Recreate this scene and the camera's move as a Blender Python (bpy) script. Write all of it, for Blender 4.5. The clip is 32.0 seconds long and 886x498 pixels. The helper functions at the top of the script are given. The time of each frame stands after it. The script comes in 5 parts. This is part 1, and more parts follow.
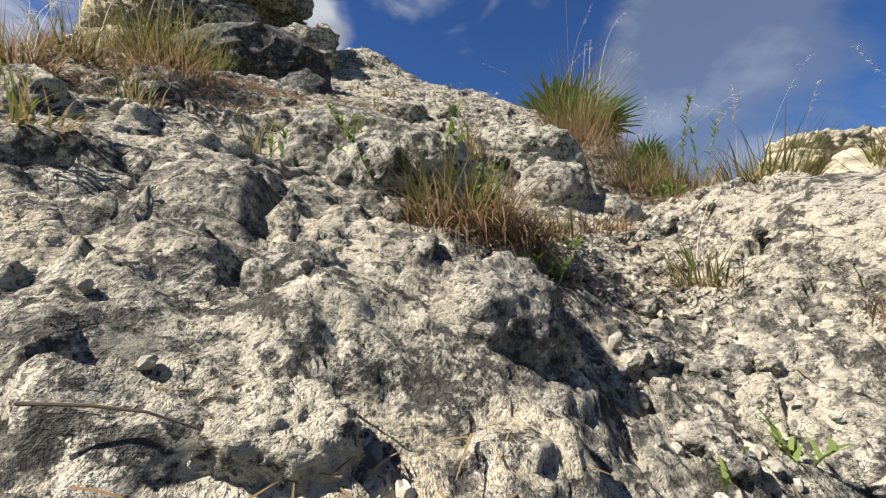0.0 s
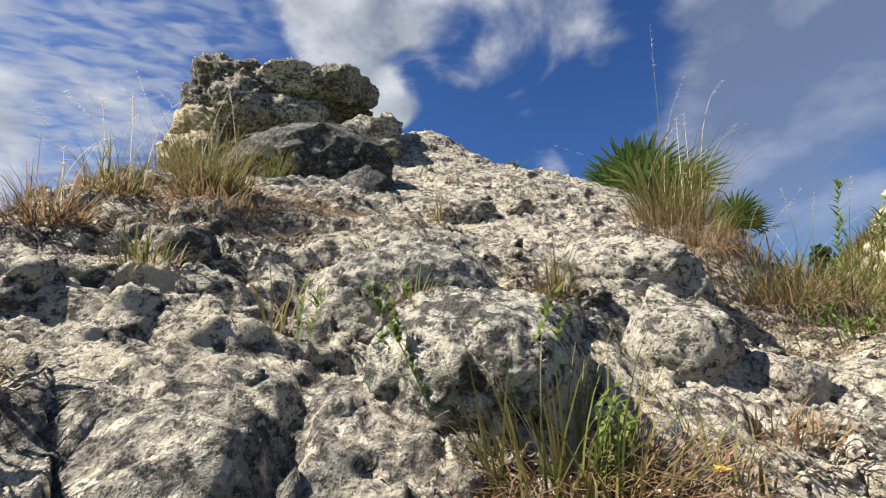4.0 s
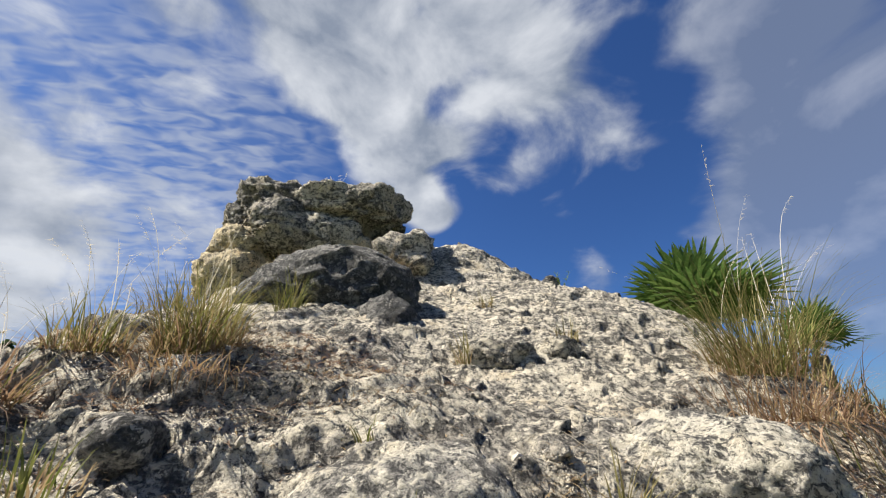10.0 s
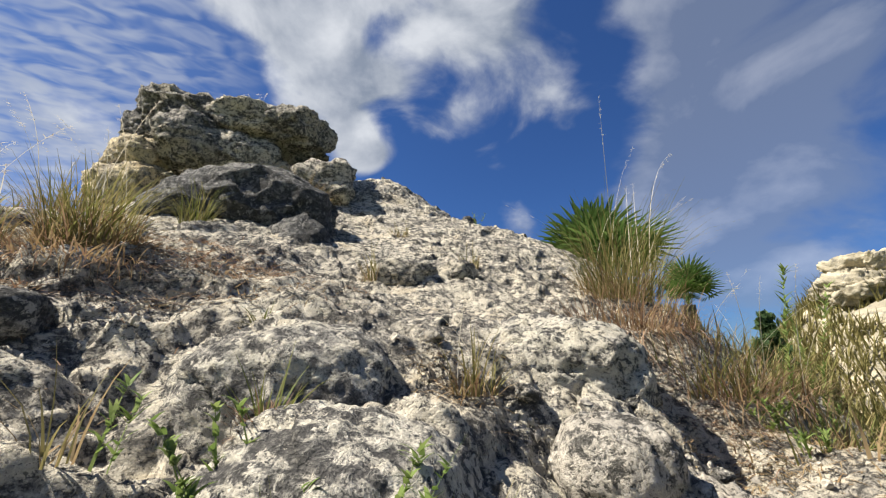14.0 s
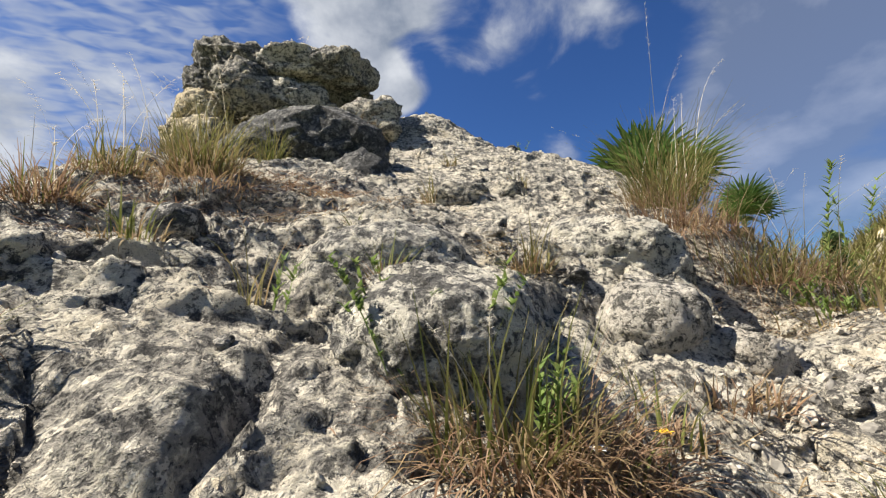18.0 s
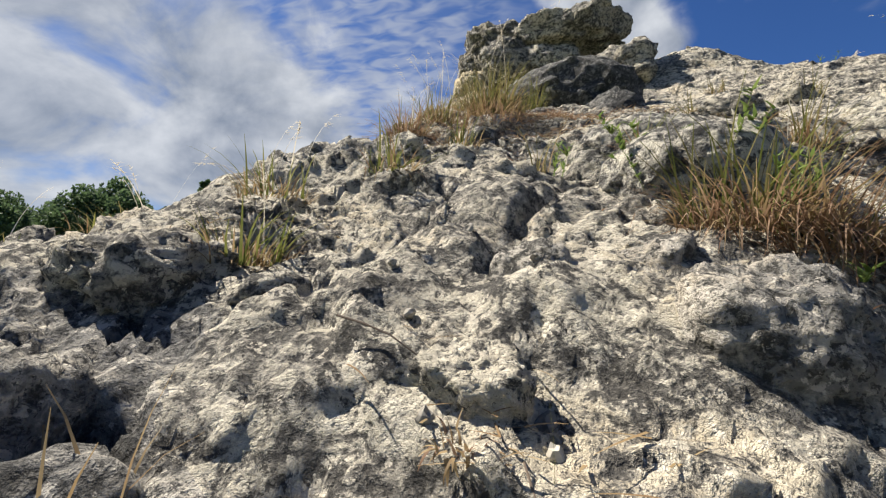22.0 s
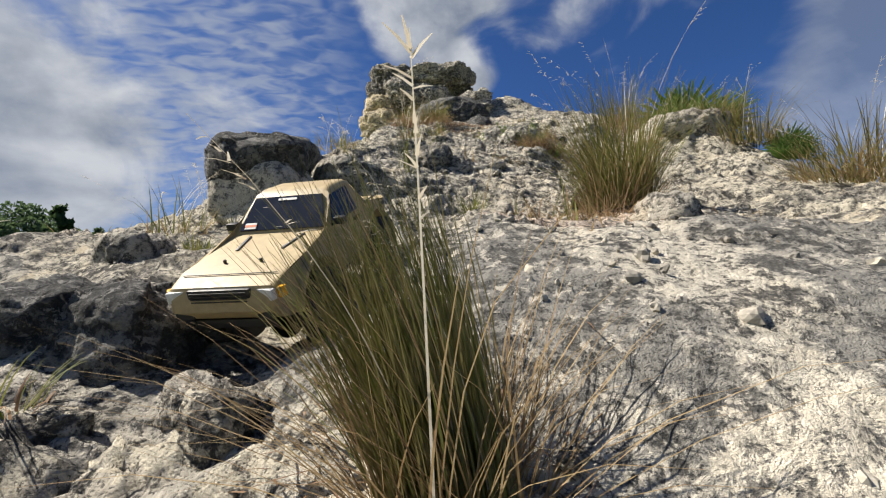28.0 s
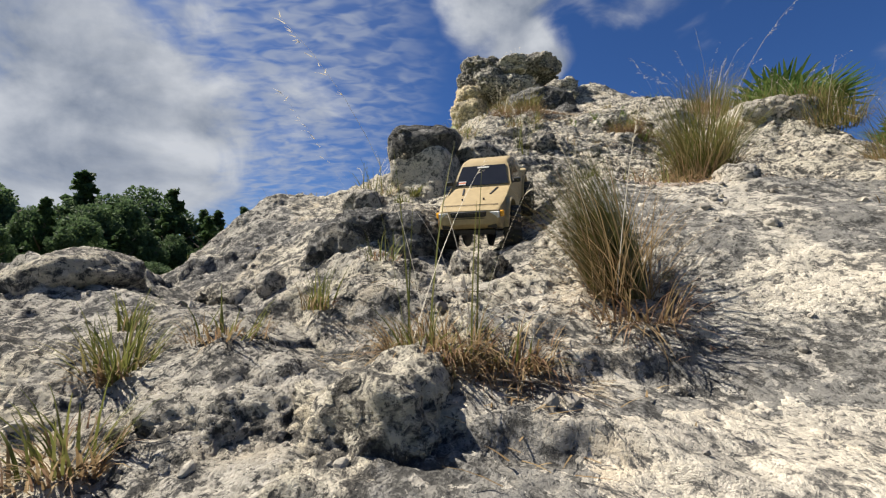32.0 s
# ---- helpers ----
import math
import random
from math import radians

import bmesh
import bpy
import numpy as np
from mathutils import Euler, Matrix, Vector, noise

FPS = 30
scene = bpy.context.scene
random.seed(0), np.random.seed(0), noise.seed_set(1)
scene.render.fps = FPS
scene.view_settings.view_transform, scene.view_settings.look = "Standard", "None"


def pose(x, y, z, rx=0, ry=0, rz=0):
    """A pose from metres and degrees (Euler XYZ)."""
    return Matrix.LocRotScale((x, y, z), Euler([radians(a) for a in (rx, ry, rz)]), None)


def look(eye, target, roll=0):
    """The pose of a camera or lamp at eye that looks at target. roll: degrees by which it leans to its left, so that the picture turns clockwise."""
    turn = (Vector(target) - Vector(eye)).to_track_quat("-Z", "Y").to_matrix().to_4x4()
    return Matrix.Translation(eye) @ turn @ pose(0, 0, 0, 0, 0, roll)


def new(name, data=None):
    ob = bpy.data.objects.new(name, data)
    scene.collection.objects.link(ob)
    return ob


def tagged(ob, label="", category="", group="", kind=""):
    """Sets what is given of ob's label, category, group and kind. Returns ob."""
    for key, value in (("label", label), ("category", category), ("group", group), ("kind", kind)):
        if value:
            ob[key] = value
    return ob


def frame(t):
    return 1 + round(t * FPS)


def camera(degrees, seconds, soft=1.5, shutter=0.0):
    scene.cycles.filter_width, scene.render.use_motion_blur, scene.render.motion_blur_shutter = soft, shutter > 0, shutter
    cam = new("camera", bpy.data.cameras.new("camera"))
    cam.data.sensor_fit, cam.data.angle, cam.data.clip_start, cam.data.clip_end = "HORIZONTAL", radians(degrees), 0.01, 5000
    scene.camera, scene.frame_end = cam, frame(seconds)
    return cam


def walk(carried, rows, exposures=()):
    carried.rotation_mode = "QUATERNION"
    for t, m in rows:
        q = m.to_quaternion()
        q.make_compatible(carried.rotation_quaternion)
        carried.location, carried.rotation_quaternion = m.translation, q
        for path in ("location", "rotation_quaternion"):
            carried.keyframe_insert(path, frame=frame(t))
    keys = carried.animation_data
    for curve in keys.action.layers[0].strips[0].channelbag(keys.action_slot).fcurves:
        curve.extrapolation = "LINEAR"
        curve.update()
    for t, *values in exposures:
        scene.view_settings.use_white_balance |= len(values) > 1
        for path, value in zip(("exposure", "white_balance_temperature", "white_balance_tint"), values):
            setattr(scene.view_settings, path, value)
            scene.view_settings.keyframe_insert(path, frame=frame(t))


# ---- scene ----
cam = camera(94.0, 32.0, 1.2)
PATH = [
    (0, (0.042, -0.002, 1.882), (-0.046, 1.996, 1.918), -1.4),
    (0.5, (0.032, -0.02, 1.892), (-0.279, 1.954, 1.949), -1.4),
    (1, (0.003, -0.04, 1.904), (-0.514, 1.89, 1.984), -1.8),
    (1.5, (-0.005, 0.031, 1.983), (-0.67, 1.912, 2.116), -1.7),
    (2, (-0.005, 0.108, 2.055), (-0.712, 1.968, 2.257), -0.9),
    (2.5, (0.004, 0.163, 2.076), (-0.62, 2.045, 2.337), -0.4),
    (3, (0.013, 0.206, 2.1), (-0.478, 2.121, 2.404), -0.9),
    (3.5, (0.01, 0.225, 2.115), (-0.377, 2.161, 2.436), -1.5),
    (5.5, (0.012, 0.22, 2.091), (-0.391, 2.16, 2.364), -1.2),
    (6, (0.016, 0.216, 2.089), (-0.406, 2.152, 2.361), -1.3),
    (6.5, (0.009, 0.215, 2.094), (-0.415, 2.149, 2.377), -1.7),
    (7, (0.005, 0.257, 2.123), (-0.391, 2.193, 2.425), -2.3),
    (7.5, (0.025, 0.251, 2.121), (-0.35, 2.187, 2.451), -2.7),
    (8, (0.01, 0.262, 2.169), (-0.397, 2.181, 2.557), -2.9),
    (8.5, (-0.003, 0.306, 2.222), (-0.485, 2.183, 2.717), -2.4),
    (9, (-0.002, 0.34, 2.249), (-0.553, 2.157, 2.878), -1.3),
    (9.5, (0.002, 0.389, 2.297), (-0.569, 2.159, 3.033), -0.4),
    (10, (0.02, 0.399, 2.292), (-0.514, 2.164, 3.065), 0.1),
    (10.5, (0.045, 0.405, 2.273), (-0.414, 2.201, 3.025), 0.4),
    (11, (0.062, 0.404, 2.265), (-0.317, 2.234, 2.977), 0.6),
    (11.5, (0.097, 0.409, 2.26), (-0.219, 2.266, 2.929), 0.5),
    (12, (0.092, 0.392, 2.235), (-0.18, 2.275, 2.853), 0.4),
    (12.5, (0.106, 0.376, 2.219), (-0.136, 2.275, 2.798), 0.3),
    (13, (0.108, 0.372, 2.213), (-0.111, 2.28, 2.771), 0.4),
    (13.5, (0.105, 0.367, 2.207), (-0.106, 2.281, 2.746), 0.6),
    (14, (0.096, 0.361, 2.199), (-0.124, 2.278, 2.725), 0.7),
    (14.5, (0.097, 0.349, 2.191), (-0.135, 2.266, 2.709), 0.8),
    (16.5, (0.114, 0.317, 2.154), (-0.109, 2.262, 2.56), 0.1),
    (17, (0.103, 0.293, 2.134), (-0.178, 2.242, 2.481), -0.3),
    (17.5, (0.086, 0.265, 2.113), (-0.269, 2.212, 2.402), -0.8),
    (18, (0.071, 0.222, 2.092), (-0.358, 2.159, 2.339), -1.2),
    (18.5, (0.08, 0.198, 2.076), (-0.426, 2.118, 2.315), -1.6),
    (19, (0.079, 0.205, 2.066), (-0.518, 2.098, 2.311), -1.4),
    (19.5, (0.085, 0.15, 2.035), (-0.621, 2.008, 2.258), -0.6),
    (20, (0.078, 0.083, 1.997), (-0.741, 1.9, 2.168), -0.1),
    (20.5, (0.064, 0.042, 1.968), (-0.848, 1.817, 2.09), -0.1),
    (21, (0.084, 0.051, 1.948), (-0.924, 1.774, 2.06), 0.0),
    (21.5, (0.118, 0.06, 1.926), (-1.059, 1.672, 2.057), 1.0),
    (22, (0.143, 0.0, 1.854), (-1.28, 1.4, 1.984), 2.2),
    (22.5, (0.17, -0.058, 1.812), (-1.456, 1.1, 1.928), 2.1),
    (23, (0.183, -0.138, 1.783), (-1.558, 0.838, 1.915), 1.0),
    (23.5, (0.233, -0.18, 1.778), (-1.548, 0.718, 1.929), -0.7),
    (24, (0.302, -0.311, 1.693), (-1.441, 0.657, 1.848), -3.6),
    (24.5, (0.285, -0.461, 1.693), (-1.351, 0.676, 1.863), -6.7),
    (25, (0.243, -0.667, 1.653), (-1.227, 0.682, 1.788), -9.3),
    (25.5, (0.25, -0.946, 1.571), (-1.018, 0.601, 1.563), -10.4),
    (26, (0.317, -1.248, 1.456), (-0.759, 0.431, 1.302), -10.2),
    (26.5, (0.299, -1.335, 1.365), (-0.621, 0.439, 1.283), -8.2),
    (28.5, (0.485, -1.922, 1.053), (-0.285, -0.091, 1.285), -1.5),
    (29, (0.459, -2.039, 1.034), (-0.351, -0.222, 1.243), -1.0),
    (29.5, (0.471, -2.109, 1.026), (-0.323, -0.283, 1.212), -1.1),
    (30, (0.533, -2.119, 1.018), (-0.196, -0.263, 1.18), -0.5),
    (30.5, (0.561, -2.141, 1.004), (-0.135, -0.273, 1.157), 0.1),
    (31, (0.53, -2.153, 0.993), (-0.214, -0.303, 1.153), 0.2),
    (31.5, (0.489, -2.224, 0.959), (-0.39, -0.435, 1.122), 0.2),
    (32, (0.46, -2.297, 0.941), (-0.598, -0.606, 1.09), 0.4),
]
walk(cam, [(t, look(eye, target, roll)) for t, eye, target, roll in PATH], ((0, 0.80), (2, 0.87), (5, 0.96), (18, 0.96), (20, 0.92), (23, 0.86), (26, 0.77), (28.5, 0.69), (32, 0.70)))

# ---- light ----
SUN_AZ, SUN_EL = 103.0, 51.0   # degrees to the left of straight ahead, degrees up
world = bpy.data.worlds.new("sky")
scene.world = world
world.use_nodes = True


class Nodes:
    """Short hand for building a node tree."""

    def __init__(self, tree):
        self.tree, self.n = tree, tree.nodes
        self.n.clear()

    def add(self, kind, props=None, **inputs):
        node = self.n.new(kind)
        for key, value in (props or {}).items():
            setattr(node, key, value)
        for key, value in inputs.items():
            self.put(node, key, value)
        return node

    def put(self, node, key, value):
        sock = node.inputs[int(key[1:])] if key[0] == "i" and key[1:].isdigit() else node.inputs[key.replace("_", " ")]
        if isinstance(value, bpy.types.NodeSocket):
            self.tree.links.new(value, sock)
        else:
            sock.default_value = value

    def math(self, op, a, b=0.0, clamp=False):
        return self.add("ShaderNodeMath", {"operation": op, "use_clamp": clamp}, i0=a, i1=b).outputs[0]

    def vmath(self, op, a, b=(0, 0, 0)):
        node = self.add("ShaderNodeVectorMath", {"operation": op}, i0=a, i1=b)
        return node.outputs["Value"] if op in ("DOT_PRODUCT", "LENGTH") else node.outputs[0]

    def mix(self, f, a, b, blend="MIX"):
        node = self.add("ShaderNodeMix", {"data_type": "RGBA", "blend_type": blend})
        self.put(node, "i0", f), self.put(node, "i6", a), self.put(node, "i7", b)
        return node.outputs[2]

    def step(self, v, lo, hi, a=0.0, b=1.0):
        node = self.add("ShaderNodeMapRange", {"interpolation_type": "SMOOTHSTEP"})
        for k, val in enumerate((v, lo, hi, a, b)):
            self.put(node, "i%d" % k, val)
        return node.outputs[0]

    def noise(self, vec, scale, detail=4.0, rough=0.55, warp=0.0):
        return self.add("ShaderNodeTexNoise", {}, Vector=vec, Scale=scale, Detail=detail, Roughness=rough, Distortion=warp).outputs[0]

    def cells(self, vec, scale, feature="F1"):
        return self.add("ShaderNodeTexVoronoi", {"feature": feature}, Vector=vec, Scale=scale).outputs["Distance"]


# banks of cloud: direction, size, weight
CLOUDS = (
    (-0.350, 0.567, 0.746, 0.31, 0.50), (-0.534, 0.462, 0.708, 0.21, 0.36), (-0.089, 0.661, 0.745, 0.23, 0.42), (0.035, 0.735, 0.677, 0.12, 0.28),
    (-0.329, 0.732, 0.597, 0.14, 0.46), (-0.460, 0.595, 0.659, 0.14, 0.30), (-0.233, 0.775, 0.587, 0.08, 0.30), (-0.009, 0.865, 0.501, 0.12, 0.50),
    (-0.111, 0.840, 0.531, 0.07, 0.25), (-0.281, 0.829, 0.484, 0.08, 0.70), (0.169, 0.791, 0.588, 0.12, 0.30), (0.455, 0.707, 0.541, 0.31, 0.36),
    (0.374, 0.649, 0.663, 0.18, 0.30), (0.482, 0.832, 0.274, 0.30, 0.50), (0.367, 0.855, 0.365, 0.12, 0.25), (-0.550, 0.607, 0.574, 0.12, -0.50),
)
CLOUDS += (
    (-0.237, 0.713, 0.660, 0.08, -0.50), (-0.570, 0.487, 0.662, 0.11, -0.30), (0.238, 0.855, 0.461, 0.19, -0.40), (0.264, 0.756, 0.599, 0.07, -0.25),
    (-0.073, 0.920, 0.386, 0.18, -0.30), (-0.864, 0.335, 0.377, 0.25, 0.45), (-0.913, 0.343, 0.221, 0.18, 0.40), (-0.563, 0.690, 0.455, 0.11, -0.45),
    (-0.936, -0.121, 0.331, 0.45, 0.50), (-0.943, -0.283, 0.173, 0.27, 0.35), (0.349, 0.852, 0.390, 0.21, 0.20),
)
CLOUDS += (
    (-0.543, 0.609, 0.578, 0.150, -0.45), (-0.242, 0.816, 0.526, 0.055, -0.60), (-0.282, 0.840, 0.464, 0.050, 0.35),
)


def sky():
    k = Nodes(world.node_tree)
    way = k.add("ShaderNodeTexCoord").outputs["Generated"]
    clear = k.add("ShaderNodeTexSky", {"sky_type": "NISHITA", "sun_disc": False, "sun_elevation": radians(SUN_EL), "sun_rotation": radians(-SUN_AZ), "ozone_density": 2.5, "dust_density": 0.4}).outputs[0]
    deep = k.mix(1.0, clear, (0.38, 0.63, 1.05, 1), "MULTIPLY")
    xyz = k.add("ShaderNodeSeparateXYZ", {}, i0=way)
    x, y, z = xyz.outputs
    up = k.math("MAXIMUM", k.math("ADD", z, 0.35), 0.2)
    flat = k.add("ShaderNodeCombineXYZ", {}, i0=k.math("DIVIDE", x, up), i1=k.math("DIVIDE", y, up), i2=0.0).outputs[0]
    # heaped cloud: banks and puffs by direction and size, with ragged edges
    toward = (-math.sin(radians(SUN_AZ)) * 0.045, math.cos(radians(SUN_AZ)) * 0.045, 0.05)
    banks = 0.0
    for dx, dy, dz, size, w in CLOUDS:
        far = k.add("ShaderNodeVectorMath", {"operation": "DISTANCE"}, i0=way, i1=Vector((dx, dy, dz)).normalized()).outputs["Value"]
        banks = k.math("ADD", banks, k.step(far, size * 1.45, 0.0, 0.0, w))
    behind = k.step(y, 0.0, -0.5, 0.0, 0.18)

    def heaps(v):
        soft = k.noise(k.vmath("ADD", k.vmath("MULTIPLY", v, (1, 1, 1.5)), (3.1, 1.7, 0.4)), 4.6, 8.0, 0.52, 0.4)
        return k.math("ADD", k.math("MULTIPLY", soft, 1.5), k.math("ADD", banks, behind))

    heap = heaps(way)
    cover = k.step(heap, 0.80, 1.24)
    # fish-scale cloud, high up ahead and to the left
    turn = k.add("ShaderNodeVectorRotate", {"rotation_type": "Z_AXIS"}, Vector=flat, Angle=radians(-35)).outputs[0]
    streak = k.vmath("MULTIPLY", turn, (11.0, 24.0, 1.0))
    scale_ = k.noise(streak, 1.3, 2.0, 0.5, 0.5)
    thick = k.noise(flat, 2.4, 4.0)
    fish = k.add("ShaderNodeVectorMath", {"operation": "DISTANCE"}, i0=way, i1=(-0.78, 0.45, 0.44)).outputs["Value"]
    where = k.step(k.math("ADD", fish, k.math("MULTIPLY", k.math("SUBTRACT", thick, 0.5), 0.6)), 0.50, 0.18)
    ripple = k.math("MULTIPLY", k.step(k.math("ADD", scale_, k.math("MULTIPLY", k.math("SUBTRACT", thick, 0.5), 0.5)), 0.30, 0.74, 0.08, 0.66), where)
    # cloud colour: bright where it thins towards the sun, grey in its depth
    depth = k.math("SUBTRACT", heap, heaps(k.vmath("ADD", way, toward)))
    lit = k.math("ADD", k.math("MULTIPLY", depth, 1.6), 0.50)
    body = k.noise(k.vmath("ADD", way, (7.3, 2.2, 1.1)), 3.4, 7.0, 0.6, 0.3)
    lit = k.math("ADD", lit, k.math("MULTIPLY", k.math("SUBTRACT", body, 0.5), 1.6))
    lit = k.math("SUBTRACT", lit, k.step(x, 0.05, 0.5, 0.0, 0.46), True)
    white = k.mix(lit, (2.9, 3.4, 4.3, 1), (7.8, 8.1, 8.6, 1))
    col = k.mix(ripple, deep, (5.5, 6.0, 6.9, 1))
    col = k.mix(k.math("MULTIPLY", cover, k.step(x, 0.0, 0.40, 0.95, 0.50)), col, white)
    bg = k.add("ShaderNodeBackground", {}, Color=col, Strength=0.049)
    out = k.add("ShaderNodeOutputWorld")
    k.put(out, "Surface", bg.outputs[0])


sky()
sun = new("sun", bpy.data.lights.new("sun", "SUN"))
sun.data.energy, sun.data.angle, sun.data.color = 6.0, radians(0.6), (1.0, 0.93, 0.825)
az, el = radians(SUN_AZ), radians(SUN_EL)
sun.matrix_world = look((-math.sin(az) * math.cos(el) * 20, math.cos(az) * math.cos(el) * 20, math.sin(el) * 20), (0, 0, 0))


# ---- materials ----
def material(name, build):
    m = bpy.data.materials.new(name)
    m.use_nodes = True
    k = Nodes(m.node_tree)
    shader = build(k)
    out = k.add("ShaderNodeOutputMaterial")
    k.put(out, "Surface", shader)
    return m


def bsdf(k, color, rough=0.8, metal=0.0, bump=None, **more):
    node = k.add("ShaderNodeBsdfPrincipled", {}, Base_Color=color, Roughness=rough, Metallic=metal, **more)
    if bump is not None:
        k.put(node, "Normal", bump)
    return node.outputs[0]


def limestone(pale, grey, dark, much=0.5, gold=0.0, patch=0.36, relief=1.0, pit=0.75):
    """Weathered limestone: pale fresh faces, grey crust, dark lichen and pits, with shade painted into the low spots.
    """
    def build(k):
        p = k.add("ShaderNodeNewGeometry").outputs["Position"]
        stir = k.add("ShaderNodeTexNoise", {}, Vector=p, Scale=38.0, Detail=3.0).outputs["Color"]
        w = k.vmath("ADD", p, k.vmath("MULTIPLY", k.vmath("SUBTRACT", stir, (0.5, 0.5, 0.5)), (0.018, 0.018, 0.018)))
        big = k.noise(p, 2.6, 4.0, 0.6, 0.4)
        mid = k.noise(k.vmath("MULTIPLY", p, (0.8, 1.0, 1.9)), 11.0, 6.0, 0.70, 0.5)
        fine = k.noise(k.vmath("ADD", p, (1, 4, 2)), 48.0, 6.0, 0.75, 0.4)
        tiny = k.noise(p, 190.0, 3.0, 0.7)
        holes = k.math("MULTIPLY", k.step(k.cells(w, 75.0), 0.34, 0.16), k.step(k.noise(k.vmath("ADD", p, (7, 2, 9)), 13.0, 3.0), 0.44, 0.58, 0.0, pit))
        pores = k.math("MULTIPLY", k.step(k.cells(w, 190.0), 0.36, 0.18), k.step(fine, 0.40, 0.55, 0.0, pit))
        crust = k.math("ADD", k.math("MULTIPLY", big, patch), k.math("ADD", k.math("MULTIPLY", mid, (1 - patch) * 0.5), k.math("MULTIPLY", fine, (1 - patch) * 0.5)))
        edge = 0.545 - 0.10 * much
        col = k.mix(k.step(tiny, 0.35, 0.65), (*[c * 0.84 for c in pale], 1), (*[min(c * 1.12, 0.9) for c in pale], 1))
        warm = k.step(k.noise(k.vmath("ADD", p, (5, 3, 1)), 5.0, 3.0), 0.50, 0.72, 0.0, 0.4 + gold)
        col = k.mix(warm, col, (pale[0] * 1.02, pale[1] * 0.89, pale[2] * 0.70, 1))
        col = k.mix(k.step(crust, edge - 0.018, edge + 0.042), col, (*grey, 1))
        # lichen tone; the bump sinks where it lies, so hollow shade is painted too
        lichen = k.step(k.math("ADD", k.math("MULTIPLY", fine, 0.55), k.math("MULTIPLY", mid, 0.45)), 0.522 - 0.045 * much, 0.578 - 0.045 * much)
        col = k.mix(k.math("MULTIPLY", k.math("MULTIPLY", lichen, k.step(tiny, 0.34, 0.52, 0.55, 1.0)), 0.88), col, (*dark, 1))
        speck = k.step(k.math("ADD", k.math("MULTIPLY", tiny, 0.5), k.math("MULTIPLY", fine, 0.5)), 0.53, 0.565)
        col = k.mix(k.math("MULTIPLY", speck, 0.8), col, (*dark, 1))
        chips = k.step(k.noise(k.vmath("ADD", p, (2, 8, 4)), 34.0, 5.0, 0.7), 0.565, 0.60)
        col = k.mix(k.math("MULTIPLY", chips, 0.8 * min(relief, 1.0)), col, (min(pale[0] * 1.22, 0.82), min(pale[1] * 1.22, 0.80), min(pale[2] * 1.24, 0.74), 1))
        # pits and pores filled with dark colour, standing in for their shade
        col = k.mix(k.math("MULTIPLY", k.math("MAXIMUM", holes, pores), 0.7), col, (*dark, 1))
        # the colour's noises turned over, so that dark sits low
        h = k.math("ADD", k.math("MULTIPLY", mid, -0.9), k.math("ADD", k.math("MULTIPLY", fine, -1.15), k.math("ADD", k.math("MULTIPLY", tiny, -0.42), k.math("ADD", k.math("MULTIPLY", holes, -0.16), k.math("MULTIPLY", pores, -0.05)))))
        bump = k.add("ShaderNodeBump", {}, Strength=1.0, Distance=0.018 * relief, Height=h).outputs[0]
        return bsdf(k, col, 0.92, 0.0, bump, Specular_IOR_Level=0.2)
    return build


def plain(color, rough=0.6, metal=0.0, vary=0.12, scale=30.0, relief=0.0, **more):
    def build(k):
        p = k.add("ShaderNodeTexCoord").outputs["Object"]
        n = k.noise(p, scale, 4.0, 0.6)
        col = k.mix(k.step(n, 0.3, 0.7, 0.0, 1.0), (*[c * (1 - vary) for c in color], 1), (*[min(c * (1 + vary), 1) for c in color], 1))
        bump = k.add("ShaderNodeBump", {}, Strength=relief, Distance=0.004, Height=n).outputs[0] if relief else None
        return bsdf(k, col, k.step(n, 0.3, 0.7, max(rough - 0.08, 0.02), rough + 0.08), metal, bump, **more)
    return build


def blade(a, b, tip=None, light=0.35):
    """Grass and leaf: colour varied from blade to blade, a little light through it."""
    def build(k):
        r = k.add("ShaderNodeNewGeometry").outputs["Random Per Island"]
        col = k.mix(r, (*a, 1), (*b, 1))
        n = k.noise(k.add("ShaderNodeNewGeometry").outputs["Position"], 25.0, 2.0)
        col = k.mix(k.step(n, 0.4, 0.75, 0.0, 0.5), col, (*(tip or b), 1))
        one = bsdf(k, col, 0.65, Specular_IOR_Level=0.15)
        two = k.add("ShaderNodeBsdfTranslucent", {}, Color=col).outputs[0]
        return k.add("ShaderNodeMixShader", {}, i0=light, i1=one, i2=two).outputs[0]
    return build


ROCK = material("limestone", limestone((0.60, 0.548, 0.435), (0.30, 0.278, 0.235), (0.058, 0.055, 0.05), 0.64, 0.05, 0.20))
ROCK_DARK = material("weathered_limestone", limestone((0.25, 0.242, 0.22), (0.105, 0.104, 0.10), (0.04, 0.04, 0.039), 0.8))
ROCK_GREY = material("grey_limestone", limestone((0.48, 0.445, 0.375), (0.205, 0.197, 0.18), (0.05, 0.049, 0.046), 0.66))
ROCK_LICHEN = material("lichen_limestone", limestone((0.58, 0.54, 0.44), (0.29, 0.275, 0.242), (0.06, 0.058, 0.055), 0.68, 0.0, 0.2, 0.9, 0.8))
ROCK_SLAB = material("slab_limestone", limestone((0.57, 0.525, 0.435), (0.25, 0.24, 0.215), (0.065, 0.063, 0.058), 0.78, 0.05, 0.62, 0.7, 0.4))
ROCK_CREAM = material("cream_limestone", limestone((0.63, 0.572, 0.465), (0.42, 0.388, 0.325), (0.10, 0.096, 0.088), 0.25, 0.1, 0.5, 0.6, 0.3))
